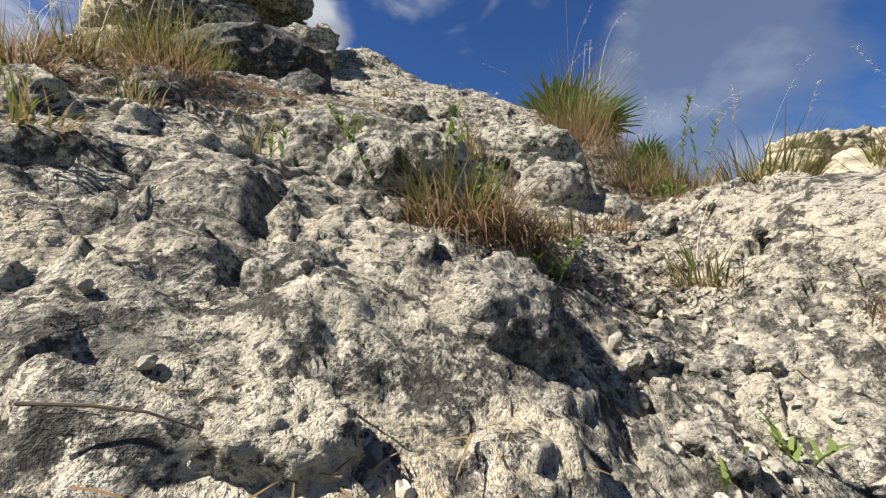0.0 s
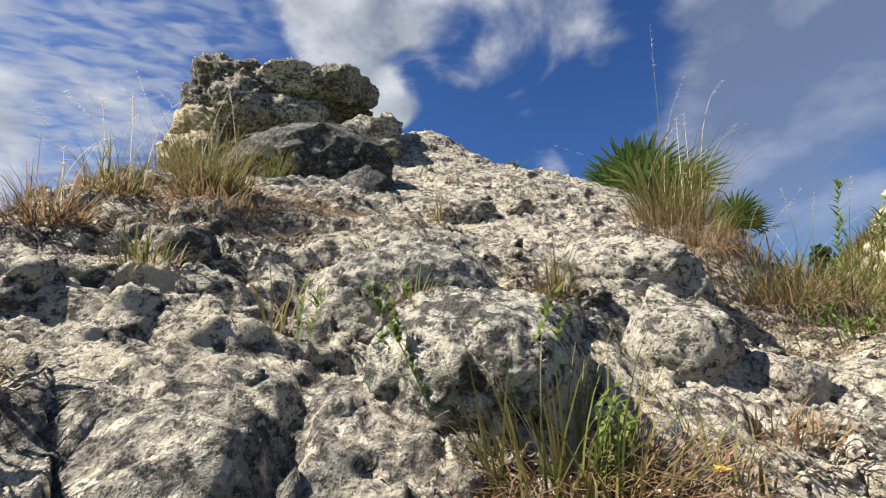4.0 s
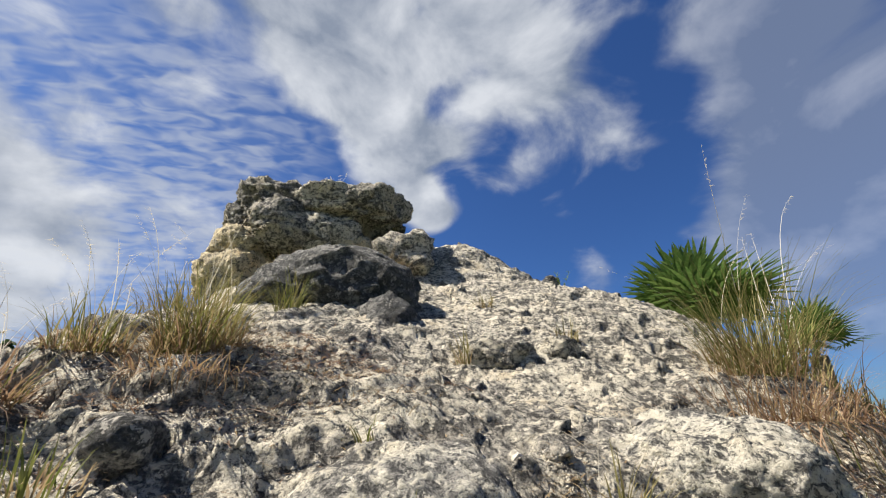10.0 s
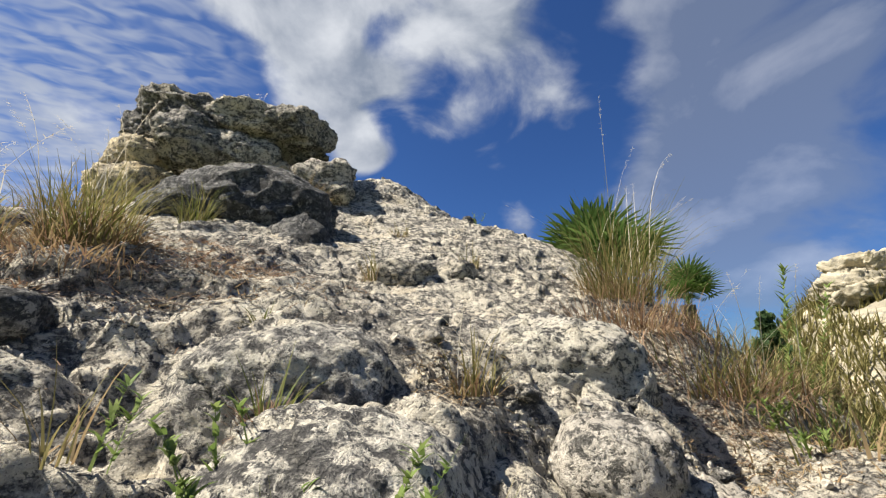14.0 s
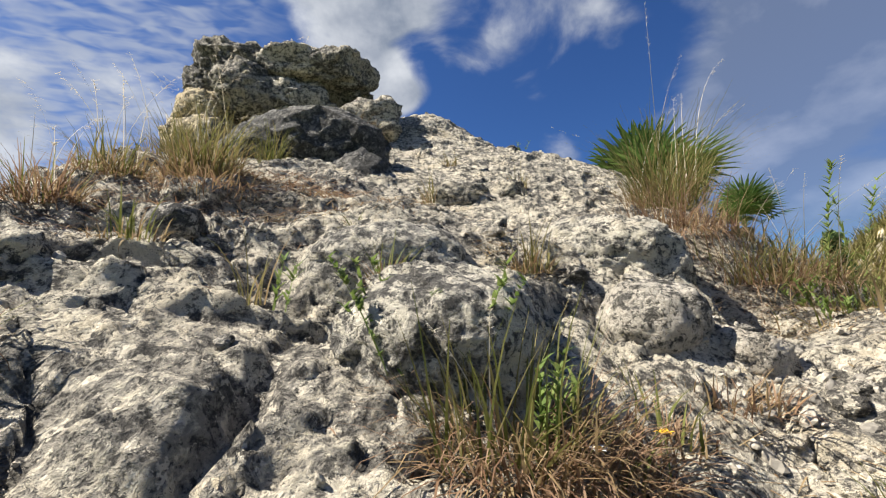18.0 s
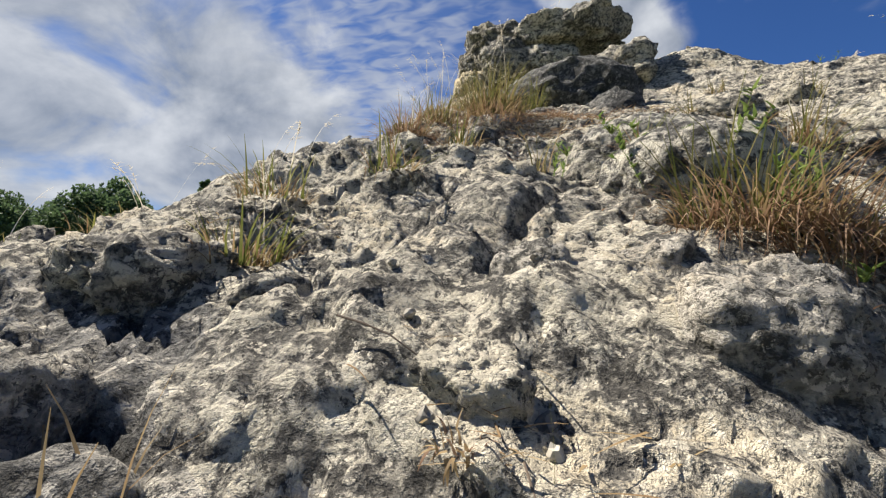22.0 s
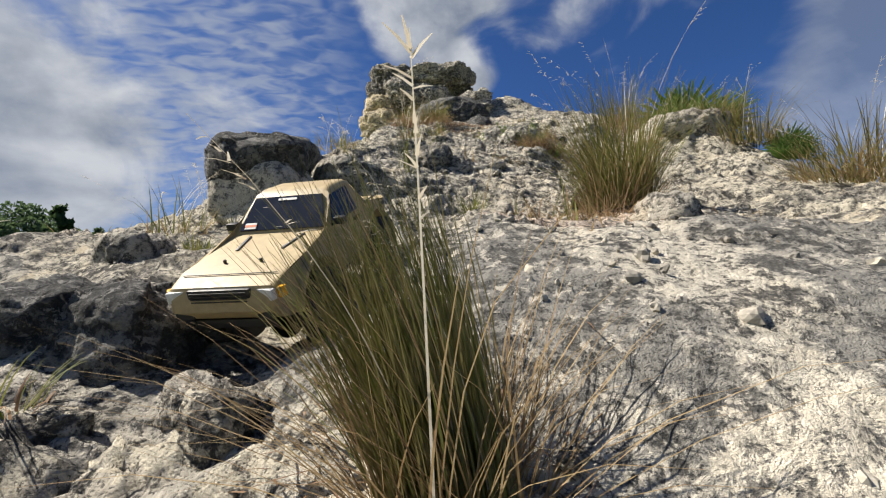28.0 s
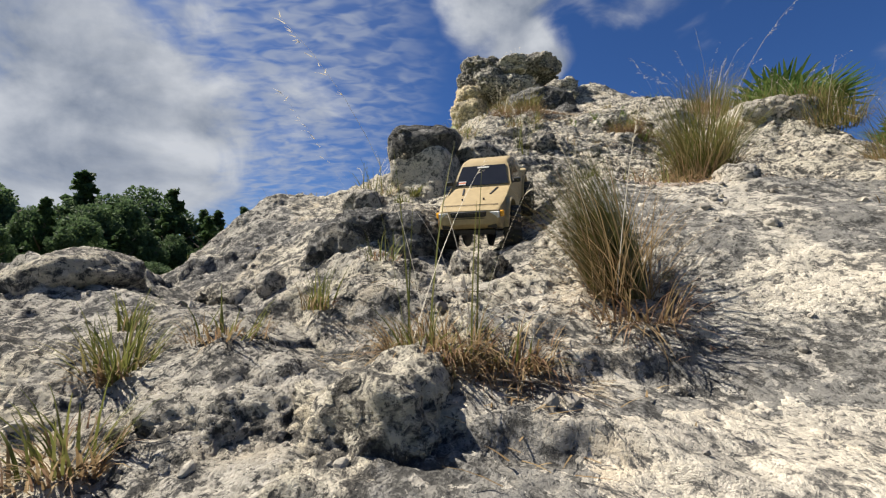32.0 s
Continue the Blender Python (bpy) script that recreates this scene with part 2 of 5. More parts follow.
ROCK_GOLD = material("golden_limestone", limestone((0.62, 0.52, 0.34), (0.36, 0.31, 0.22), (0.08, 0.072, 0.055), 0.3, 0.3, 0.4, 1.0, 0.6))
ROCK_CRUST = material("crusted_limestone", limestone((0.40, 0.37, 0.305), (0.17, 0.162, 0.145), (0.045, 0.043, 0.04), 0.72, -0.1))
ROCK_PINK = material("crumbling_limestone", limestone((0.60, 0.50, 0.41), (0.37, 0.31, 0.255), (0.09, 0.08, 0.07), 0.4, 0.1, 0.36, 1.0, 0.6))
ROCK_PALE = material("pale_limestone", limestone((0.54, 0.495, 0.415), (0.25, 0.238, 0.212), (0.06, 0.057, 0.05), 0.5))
GRASS_GREEN = material("green_grass", blade((0.085, 0.105, 0.025), (0.17, 0.18, 0.05), (0.26, 0.24, 0.10)))
GRASS_DRY = material("dry_grass", blade((0.20, 0.14, 0.07), (0.38, 0.29, 0.16), (0.26, 0.15, 0.08)))
GRASS_RED = material("red_brown_grass", blade((0.15, 0.085, 0.05), (0.35, 0.245, 0.16), (0.25, 0.145, 0.085)))
GRASS_OLIVE = material("olive_grass", blade((0.12, 0.115, 0.035), (0.25, 0.22, 0.09), (0.32, 0.265, 0.13)))
SEED = material("seed_head", blade((0.55, 0.50, 0.40), (0.72, 0.68, 0.58), (0.6, 0.5, 0.36)))
WEED = material("weed_leaf", blade((0.11, 0.17, 0.04), (0.20, 0.27, 0.075), (0.27, 0.30, 0.11), 0.4))
PETAL = material("white_petal", plain((0.78, 0.78, 0.74), 0.6, vary=0.06))
POLLEN = material("yellow_flower", plain((0.72, 0.40, 0.02), 0.7, vary=0.15, scale=400.0))
PALM = material("palm_leaf", blade((0.06, 0.12, 0.03), (0.13, 0.20, 0.055), (0.19, 0.23, 0.08), 0.3))
LEAF = material("tree_leaf", blade((0.06, 0.105, 0.045), (0.11, 0.165, 0.075), (0.14, 0.175, 0.08), 0.4))
PINE = material("pine_needle", blade((0.038, 0.075, 0.03), (0.078, 0.125, 0.048), (0.10, 0.13, 0.055), 0.35))
def meadow(k):
    p = k.add("ShaderNodeNewGeometry").outputs["Position"]
    n = k.noise(p, 0.35, 5.0, 0.6)
    col = k.mix(k.step(n, 0.35, 0.65), (0.08, 0.11, 0.03, 1), (0.17, 0.165, 0.065, 1))
    col = k.mix(k.step(k.noise(p, 9.0, 3.0), 0.4, 0.7, 0.0, 0.6), col, (0.13, 0.15, 0.04, 1))
    return bsdf(k, col, 0.9)


FIELD = material("meadow", meadow)
BARK = material("bark", plain((0.12, 0.09, 0.065), 0.9, vary=0.4, scale=8.0, relief=0.6))


# ---- the shape of the ground ----
def lattice(ix, iy, iz, seed):
    with np.errstate(over="ignore"):
        h = (ix.astype(np.uint32) * np.uint32(374761393) + iy.astype(np.uint32) * np.uint32(668265263) + iz.astype(np.uint32) * np.uint32(2246822519) + np.uint32(seed * 3266489917 % 4294967296))
        h = (h ^ (h >> np.uint32(13))) * np.uint32(1274126177)
        h = (h ^ (h >> np.uint32(16))) * np.uint32(2654435761)
        h = h ^ (h >> np.uint32(15))
    return h.astype(np.float64) / 4294967295.0


def vnoise(p, scale, seed=0):
    """Smooth value noise from -1 to 1 at the points p (n x 3)."""
    q = p * scale
    i = np.floor(q).astype(np.int64)
    f = q - i
    f = f * f * f * (f * (f * 6 - 15) + 10)
    total = 0
    for a in (0, 1):
        for b in (0, 1):
            for c in (0, 1):
                w = (f[:, 0] if a else 1 - f[:, 0]) * (f[:, 1] if b else 1 - f[:, 1]) * (f[:, 2] if c else 1 - f[:, 2])
                total = total + w * lattice(i[:, 0] + a, i[:, 1] + b, i[:, 2] + c, seed)
    return total * 2 - 1


def fbm(p, scale, octaves=4, seed=0, gain=0.5):
    total, amp, norm = 0, 1.0, 0.0
    for o in range(octaves):
        total, norm = total + amp * vnoise(p, scale * 2.03 ** o, seed + o), norm + amp
        amp *= gain
    return total / norm


def billow(p, scale, octaves=3, seed=0, gain=0.55):
    """Rounded knobs parted by sharp creases."""
    total, amp, norm = 0, 1.0, 0.0
    for o in range(octaves):
        total, norm = total + amp * (np.minimum(np.abs(vnoise(p, scale * 2.03 ** o, seed + o)) * 1.6, 0.75) - 0.4), norm + amp
        amp *= gain
    return total / norm


def cell(p, scale, seed=0, flat=True):
    """Distances to the nearest and second nearest scattered point, in cell widths, and the nearest one's number."""
    q = p * scale
    i = np.floor(q).astype(np.int64)
    f1, f2, who = np.full(len(p), 9.0), np.full(len(p), 9.0), np.zeros(len(p))
    for a in (-1, 0, 1):
        for b in (-1, 0, 1):
            for c in ((0,) if flat else (-1, 0, 1)):
                x, y, z = i[:, 0] + a, i[:, 1] + b, i[:, 2] * (0 if flat else 1) + c
                dx = x + lattice(x, y, z, seed) - q[:, 0]
                dy = y + lattice(x, y, z, seed + 1) - q[:, 1]
                dz = 0 if flat else z + lattice(x, y, z, seed + 2) - q[:, 2]
                d = np.sqrt(dx * dx + dy * dy + dz * dz)
                nearer = d < f1
                f2 = np.where(nearer, f1, np.minimum(f2, d))
                who = np.where(nearer, lattice(x, y, z, seed + 3), who)
                f1 = np.where(nearer, d, f1)
    return f1, f2, who


def smooth(v, lo, hi):
    t = np.clip((v - lo) / (hi - lo), 0, 1)
    return t * t * (3 - 2 * t)


RISE_Y = (-9.0, -4.0, -2.6, -1.9, -1.6, -1.35, -1.1, -0.9, -0.6, -0.3, 0.0, 0.3, 0.6, 0.9, 1.2, 1.5, 1.9, 2.3, 3.0, 4.0, 6.0)
RISE_Z = (-0.1, 0.15, 0.62, 0.858, 0.912, 1.085, 1.234, 1.359, 1.432, 1.552, 1.693, 1.832, 1.97, 2.116, 2.292, 2.377, 2.595, 2.716, 3.049, 3.444, 3.6)
LEAN_Y = (-4.0, -1.8, -1.2, -0.6, 0.0, 0.6, 1.2, 2.0, 4.0)
LEAN_X = (-0.11, -0.149, -0.154, -0.154, -0.295, -0.305, -0.267, -0.219, -0.211)
# swells and hollows: x, y, height, half widths, turn in degrees
SWELLS = (
    (-0.02, 0.85, 0.02, 0.13, 0.10, 10),
    (0.15, 1.36, 0.03, 0.25, 0.16, 0),
    (-0.36, -1.40, 0.07, 0.16, 0.11, 20),   # dark bulge by the truck
    (0.12, -1.66, 0.04, 0.13, 0.10, 0),
    (0.55, -1.15, 0.05, 0.25, 0.15, 0),
    (-0.12, -1.06, -0.17, 0.13, 0.25, 0),   # hollow where the truck stands
    (0.80, 0.75, 0.22, 0.24, 0.24, 0),      # outcrop across the gully
    (-0.60, 3.3, 0.30, 0.45, 0.35, -20),    # ridge beside the cap rock
    (0.10, 2.65, 0.10, 0.35, 0.25, 0),
    (-0.62, -0.25, 0.06, 0.15, 0.25, 0),
    (-0.50, -0.90, -0.10, 0.17, 0.12, 30),  # undercut foot of the tall boulder
    (-0.28, 0.48, 0.035, 0.06, 0.13, 0),
    (0.10, -0.55, -0.10, 0.22, 0.22, 0),    # scoop between the slab and the outcrop
)
# lesser ones
DIPS = (
    (-0.72, -1.60, -0.13, 0.22, 0.18, 0),  # trough below the dark bulge
    (-0.06, -1.70, 0.05, 0.07, 0.06, 0),
    (0.60, -1.42, -0.035, 0.13, 0.11, 0),
    (-0.28, 0.87, -0.075, 0.09, 0.07, 0),   # foot of the first dome
    (-0.43, 0.92, -0.045, 0.045, 0.055, 0),   # hollow beside the first dome
    (-0.48, 1.13, -0.05, 0.10, 0.12, 0),
    (-0.40, 1.64, -0.09, 0.16, 0.16, 0),
    (0.20, 1.06, -0.08, 0.055, 0.07, 0),
    (0.51, 1.32, -0.09, 0.08, 0.10, 0),
    (-0.43, 0.37, -0.035, 0.13, 0.11, 0),
    (-0.08, 0.35, 0.04, 0.03, 0.03, 0),
    (-0.235, 0.60, -0.05, 0.012, 0.10, 15),  # upright cleft
    (-0.85, -1.15, -0.05, 0.12, 0.12, 0),
    (-0.96, -0.90, -0.12, 0.20, 0.14, 0),   # the brow dips beside the tall boulder
    (-1.30, -1.48, -0.155, 0.22, 0.18, 0),  # the left flank falls away at its foot
    (-0.02, 0.29, -0.045, 0.05, 0.04, 0),
    (-0.20, -0.84, -0.04, 0.10, 0.08, 0),
    (-0.15, 3.30, -0.13, 0.28, 0.35, 0),    # the ridge falls away from the cap rock
)


def base(x, y):
    """The hillside without its roughness."""
    z = np.interp(y, RISE_Y, RISE_Z) + np.interp(y, LEAN_Y, LEAN_X) * np.clip(x + 0.05, -1.1, 0.9)
    for sx, sy, h, wx, wy, turn in SWELLS + DIPS:
        c, s = math.cos(radians(turn)), math.sin(radians(turn))
        u, v = (x - sx) * c + (y - sy) * s, -(x - sx) * s + (y - sy) * c
        z = z + h * np.exp(-0.5 * ((u / wx) ** 2 + (v / wy) ** 2))
    # the gully that runs down on the right
    run = np.interp(y, (-0.2, 0.3, 0.7, 1.0, 1.5, 2.0), (0.20, 0.30, 0.36, 0.46, 0.66, 0.85))
    z = z - 0.095 * np.exp(-((x - run) / 0.16) ** 2) * smooth(y, -0.2, 0.4) * (1 - smooth(y, 1.6, 2.2))
    # the left flank
    edge = np.interp(y, (-2.5, -1.4, -0.6, 0.2, 0.8, 1.6, 3.0), (-1.15, -1.22, -0.86, -0.77, -0.98, -1.3, -2.6))
    d = np.maximum(edge - x, 0)
    z = z - 1.5 * d * d / (d + 0.2)
    # the right flank, down to the grassy shoulder
    edge = np.interp(y, (-2.5, -1.0, -0.4, 0.3, 0.8, 1.3, 2.0, 2.8, 4.0), (2.0, 1.8, 1.4, 1.05, 0.95, 0.62, 0.70, 0.65, 0.5))
    d = np.maximum(x - edge, 0)
    z = z - 1.0 * d * d / (d + 0.3)
    # behind the crest
    crest = np.interp(x, (-3.0, -1.5, -0.8, 0.0, 0.35, 0.8, 1.5), (3.4, 3.6, 3.7, 3.75, 2.9, 2.5, 2.3))
    d = np.maximum(y - crest, 0)
    z = z - 1.6 * d * d / (d + 0.2)
    # the head of the hill, under the cap rock
    z = z + 0.2 * np.exp(-0.5 * (((x + 1.9) / 0.7) ** 2 + ((y - 2.9) / 0.45) ** 2))
    return 0.5 * (z + np.sqrt(z * z + 0.01)) - 0.05


def facets(p, scale, seed, tilt, step, edge):
    """Broken rock: each cell is a tilted flat of its own height, parted by cracks. In metres."""
    q = p * scale
    i = np.floor(q).astype(np.int64)
    f1, f2 = np.full(len(p), 9.0), np.full(len(p), 9.0)
    h = np.zeros(len(p))
    zero = np.zeros_like(i[:, 0])
    for a in (-1, 0, 1):
        for b in (-1, 0, 1):
            x, y = i[:, 0] + a, i[:, 1] + b
            dx = q[:, 0] - x - lattice(x, y, zero, seed)
            dy = q[:, 1] - y - lattice(x, y, zero, seed + 1)
            d = np.sqrt(dx * dx + dy * dy)
            own = tilt * 2 * ((lattice(x, y, zero, seed + 2) - 0.5) * dx + (lattice(x, y, zero, seed + 3) - 0.5) * dy) + step * (lattice(x, y, zero, seed + 4) - 0.5)
            nearer = d < f1
            f2 = np.where(nearer, f1, np.minimum(f2, d))
            h = np.where(nearer, own, h)
            f1 = np.where(nearer, d, f1)
    return (h - edge * (1 - smooth(f2 - f1, 0.0, 0.13))) / scale


def facets3(p, scale, seed, tilt, step):
    """Broken rock in three dimensions: tilted flats, one to each cell."""
    q = p * scale
    i = np.floor(q).astype(np.int64)
    f1, h = np.full(len(p), 9.0), np.zeros(len(p))
    for a in (-1, 0, 1):
        for b in (-1, 0, 1):
            for c in (-1, 0, 1):
                x, y, z = i[:, 0] + a, i[:, 1] + b, i[:, 2] + c
                e = [q[:, n] - (x, y, z)[n] - lattice(x, y, z, seed + n) for n in range(3)]
                d = e[0] ** 2 + e[1] ** 2 + e[2] ** 2
                own = step * (lattice(x, y, z, seed + 7) - 0.5)
                for n in range(3):
                    own = own + 2 * tilt * (lattice(x, y, z, seed + 3 + n) - 0.5) * e[n]
                h = np.where(d < f1, own, h)
                f1 = np.minimum(f1, d)
    return h / scale


def rough(x, y):
    """Roughness of the limestone surface: ledges, broken blocks, knobs and pits."""
    p = np.stack([x, y, np.zeros_like(x)], 1)
    warp = np.stack([fbm(p, 4, 5, 11, 0.6), fbm(p, 4, 5, 17, 0.6), np.zeros_like(x)], 1)
    w, w2 = p + 0.13 * warp, p + 0.07 * warp
    w3 = p + 0.02 * np.stack([fbm(p, 22, 3, 12), fbm(p, 22, 3, 18), np.zeros_like(x)], 1)
    rocky = smooth(fbm(p, 1.5, 3, 5), -0.3, 0.25)
    mix = smooth(fbm(p, 3.2, 3, 6), -0.25, 0.3)
    h = 0.04 * fbm(p, 2.2, 4, 21)
    # ledges that step down the slope
    s = (y * 0.9 - x * 0.40 + 0.22 * fbm(p, 1.9, 4, 25)) / 0.19
    f = s - np.floor(s)
    h = h + 0.042 * (1 + 1.2 * (1 - smooth(y, -1.2, -0.9)) * (1 - smooth(x, -0.2, 0.1))) * (smooth(f, 0.0, 0.22) - f) * smooth(fbm(p, 1.7, 2, 27), -0.3, 0.25)
    calm = np.interp(y, (-2.0, -0.9, -0.3), (0.42, 0.5, 1.0)) * (1 - 0.55 * smooth(x, 0.15, 0.4) * (1 - smooth(y, -0.9, -0.5)))
    slab = 1 - 0.75 * smooth(x, 0.2, 0.5) * (1 - smooth(y, -1.2, -0.7))
    h = h + 0.5 * facets(w, 4.0, 101, 0.18, 0.03, 0.0) * (0.35 + 0.65 * rocky) * calm
    h = h + facets(w2, 9.5, 111, 0.36, 0.26, 0.07) * (0.3 + 0.7 * mix) * calm * slab
    h = h + 0.6 * facets(w3, 24.0, 121, 0.34, 0.24, 0.05) * calm * slab * (0.3 + 0.7 * (1 - 0.8 * mix))
    h = h + facets(w3, 55.0, 131, 0.4, 0.4, 0.0) * (0.15 + 0.3 * rocky) * slab
    # thin beds, broken along the slope
    s = (y * 0.95 - x * 0.22 + 0.10 * fbm(p, 3.1, 4, 28) + 0.02 * fbm(p, 17, 3, 29)) / 0.062
    f = s - np.floor(s)
    h = h + 0.020 * (smooth(f, 0.0, 0.30) - f) * smooth(fbm(p, 2.6, 2, 30), -0.2, 0.3) * (1 - smooth(x, -0.05, 0.2)) * slab
    # knobs parted by creases
    h = h + 0.018 * billow(w2, 10.0, 4, 201, 0.5) * slab * (0.45 + 0.55 * calm)
    # small knobs, crevices and solution pits
    h = h + 0.007 * (1 - 2 * np.abs(vnoise(w3, 24, 141))) * slab * (0.4 + 0.6 * mix)
    k1, k2, who = cell(w3, 30.0, 151)
    h = h + 0.008 * (0.4 - k1) * who * slab
    k1, k2, who = cell(w3, 17.0, 161)
    h = h - 0.010 * smooth(0.34 - k1, 0.0, 0.30) * (who < 0.22) * slab
    # knobs and pits
    b1, b2, who = cell(w2, 15.0, 41)
    h = h + 0.014 * who * who * (0.45 - b1 ** 2) * smooth(fbm(p, 3, 2, 45), -0.3, 0.3) * slab
    calm = 1 - 0.7 * np.exp(-((x + 0.12) / 0.16) ** 2 - ((y + 1.07) / 0.28) ** 2)
    calm = calm * (1 - 0.5 * np.exp(-((x + 0.45) / 0.40) ** 2 - ((y + 1.05) / 0.30) ** 2))
    return (h + 0.004 * fbm(p, 30, 4, 71, 0.6)) * calm * (1 - 0.22 * smooth(y, 1.3, 1.7))


def ground(x, y):
    x, y = np.atleast_1d(np.asarray(x, float)), np.atleast_1d(np.asarray(y, float))
    near = smooth(-np.maximum(np.abs(x) - 4, np.abs(y - 1) - 5), 0, 1.5)
    return base(x, y) + rough(x, y) * (0.15 + 0.85 * near)


def ground_at(x, y):
    return float(ground(x, y)[0])


def mesh_of(name, verts, faces, mat, smooth_=True):
    me = bpy.data.meshes.new(name)
    verts, faces = np.asarray(verts, np.float32), np.asarray(faces, np.int32)
    k = faces.shape[1]
    me.vertices.add(len(verts)), me.loops.add(faces.size), me.polygons.add(len(faces))
    me.vertices.foreach_set("co", verts.ravel())
    me.loops.foreach_set("vertex_index", faces.ravel())
    me.polygons.foreach_set("loop_start", np.arange(0, faces.size, k, dtype=np.int32))
    me.polygons.foreach_set("loop_total", np.full(len(faces), k, np.int32))
    me.polygons.foreach_set("use_smooth", np.full(len(faces), smooth_))
    me.update(calc_edges=True)
    me.materials.append(mat)
    return me


def grid_faces(nx, ny):
    i = (np.arange(ny - 1)[:, None] * nx + np.arange(nx - 1)[None, :]).ravel()
    return np.stack([i, i + 1, i + nx + 1, i + nx], 1)


def spaced(*stops):
    """Positions from stop to stop: (start, step), ..., (end, 0)."""
    out = []
    for (a, step), (b, _) in zip(stops, stops[1:]):
        n = max(1, round((b - a) / step))
        out += [a + (b - a) * i / n for i in range(n)]
    return np.array(out + [stops[-1][0]])


def build_ground():
    xs = spaced((-400, 80), (-80, 12), (-20, 2.5), (-6, 0.12), (-3.2, 0.04), (-1.2, 0.009), (-0.8, 0.0052), (0.75, 0.009), (1.1, 0.03), (3.0, 0.12), (6, 2.5), (20, 12), (80, 80), (400, 0))
    ys = spaced((-400, 80), (-80, 12), (-20, 2.5), (-6, 0.1), (-2.8, 0.03), (-2.2, 0.0056), (1.5, 0.0095), (2.3, 0.014), (4.4, 0.06), (6, 0.5), (10, 2.5), (20, 12), (80, 80), (400, 0))
    gx, gy = np.meshgrid(xs, ys)
    x, y = gx.ravel(), gy.ravel()
    z = ground(x, y)
    p = np.stack([x, y, z], 1)
    push = smooth(-np.maximum(np.abs(x) - 2.5, np.abs(y - 1) - 3.2), 0, 0.6)[:, None]
    side = np.stack([fbm(p, 9, 3, 81), fbm(p, 9, 3, 87), np.zeros_like(x)], 1)
    p = p + 0.022 * side * push
    faces = grid_faces(len(xs), len(ys))
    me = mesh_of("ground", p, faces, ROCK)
    me.materials.append(FIELD)
    me.materials.append(ROCK_PINK)
    me.materials.append(ROCK_GREY)
    me.materials.append(ROCK_SLAB)
    me.materials.append(ROCK_CREAM)
    mid = p[faces].mean(1)
    ragged = fbm(mid, 0.9, 5, 91, 0.6)
    grassy = (mid[:, 2] + 0.5 * ragged < 0.45) | (np.maximum(np.abs(mid[:, 0]) - 2.7, np.abs(mid[:, 1] - 1) - 4.2) + 1.6 * ragged > 0)
    x, y = mid[:, 0] + 0.10 * fbm(mid, 6, 4, 93), mid[:, 1] + 0.10 * fbm(mid, 6, 4, 97)
    fresh = (np.abs(x - 0.33) < 0.17) & (np.abs(y + 0.76) < 0.17)
    u, v = mid[:, 0] + 0.05 * fbm(mid, 14, 4, 193, 0.6), mid[:, 1] + 0.05 * fbm(mid, 14, 4, 197, 0.6)
    u, v = u + 0.06 * fbm(mid, 2.4, 3, 203), v + 0.06 * fbm(mid, 2.4, 3, 207)
    cream = np.zeros(len(u), bool)
    for cx, cy, rx, ry in ((0.63, -1.35, 0.10, 0.065), (0.95, -0.98, 0.14, 0.08), (0.72, -1.86, 0.36, 0.29), (1.25, -1.70, 0.22, 0.16)):
        cream |= ((u - cx) / rx) ** 2 + ((v - cy) / ry) ** 2 < 1
    crusted = (((x < 0.10) & (y < -1.25)) | ((np.abs(x + 0.35) < 0.22) & (np.abs(y + 0.10) < 0.22)) ) & (fbm(mid, 5, 4, 99) > -0.3)
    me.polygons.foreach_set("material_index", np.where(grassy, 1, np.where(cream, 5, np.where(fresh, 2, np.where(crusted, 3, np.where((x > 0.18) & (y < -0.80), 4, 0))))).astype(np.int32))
    ob = new("ground", me)
    return tagged(ob, "pitted pale and grey limestone hillside", "ground", kind="structure")


GROUND = build_ground()


# ---- rocks ----
def ball(level):
    bm = bmesh.new()
    bmesh.ops.create_icosphere(bm, subdivisions=level, radius=1.0)
    v = np.array([p.co[:] for p in bm.verts])
    f = np.array([[q.index for q in face.verts] for face in bm.faces])
    bm.free()
    return v / np.linalg.norm(v, axis=1)[:, None], f


BALLS = {n: ball(n) for n in (1, 2, 3, 4, 5, 6)}


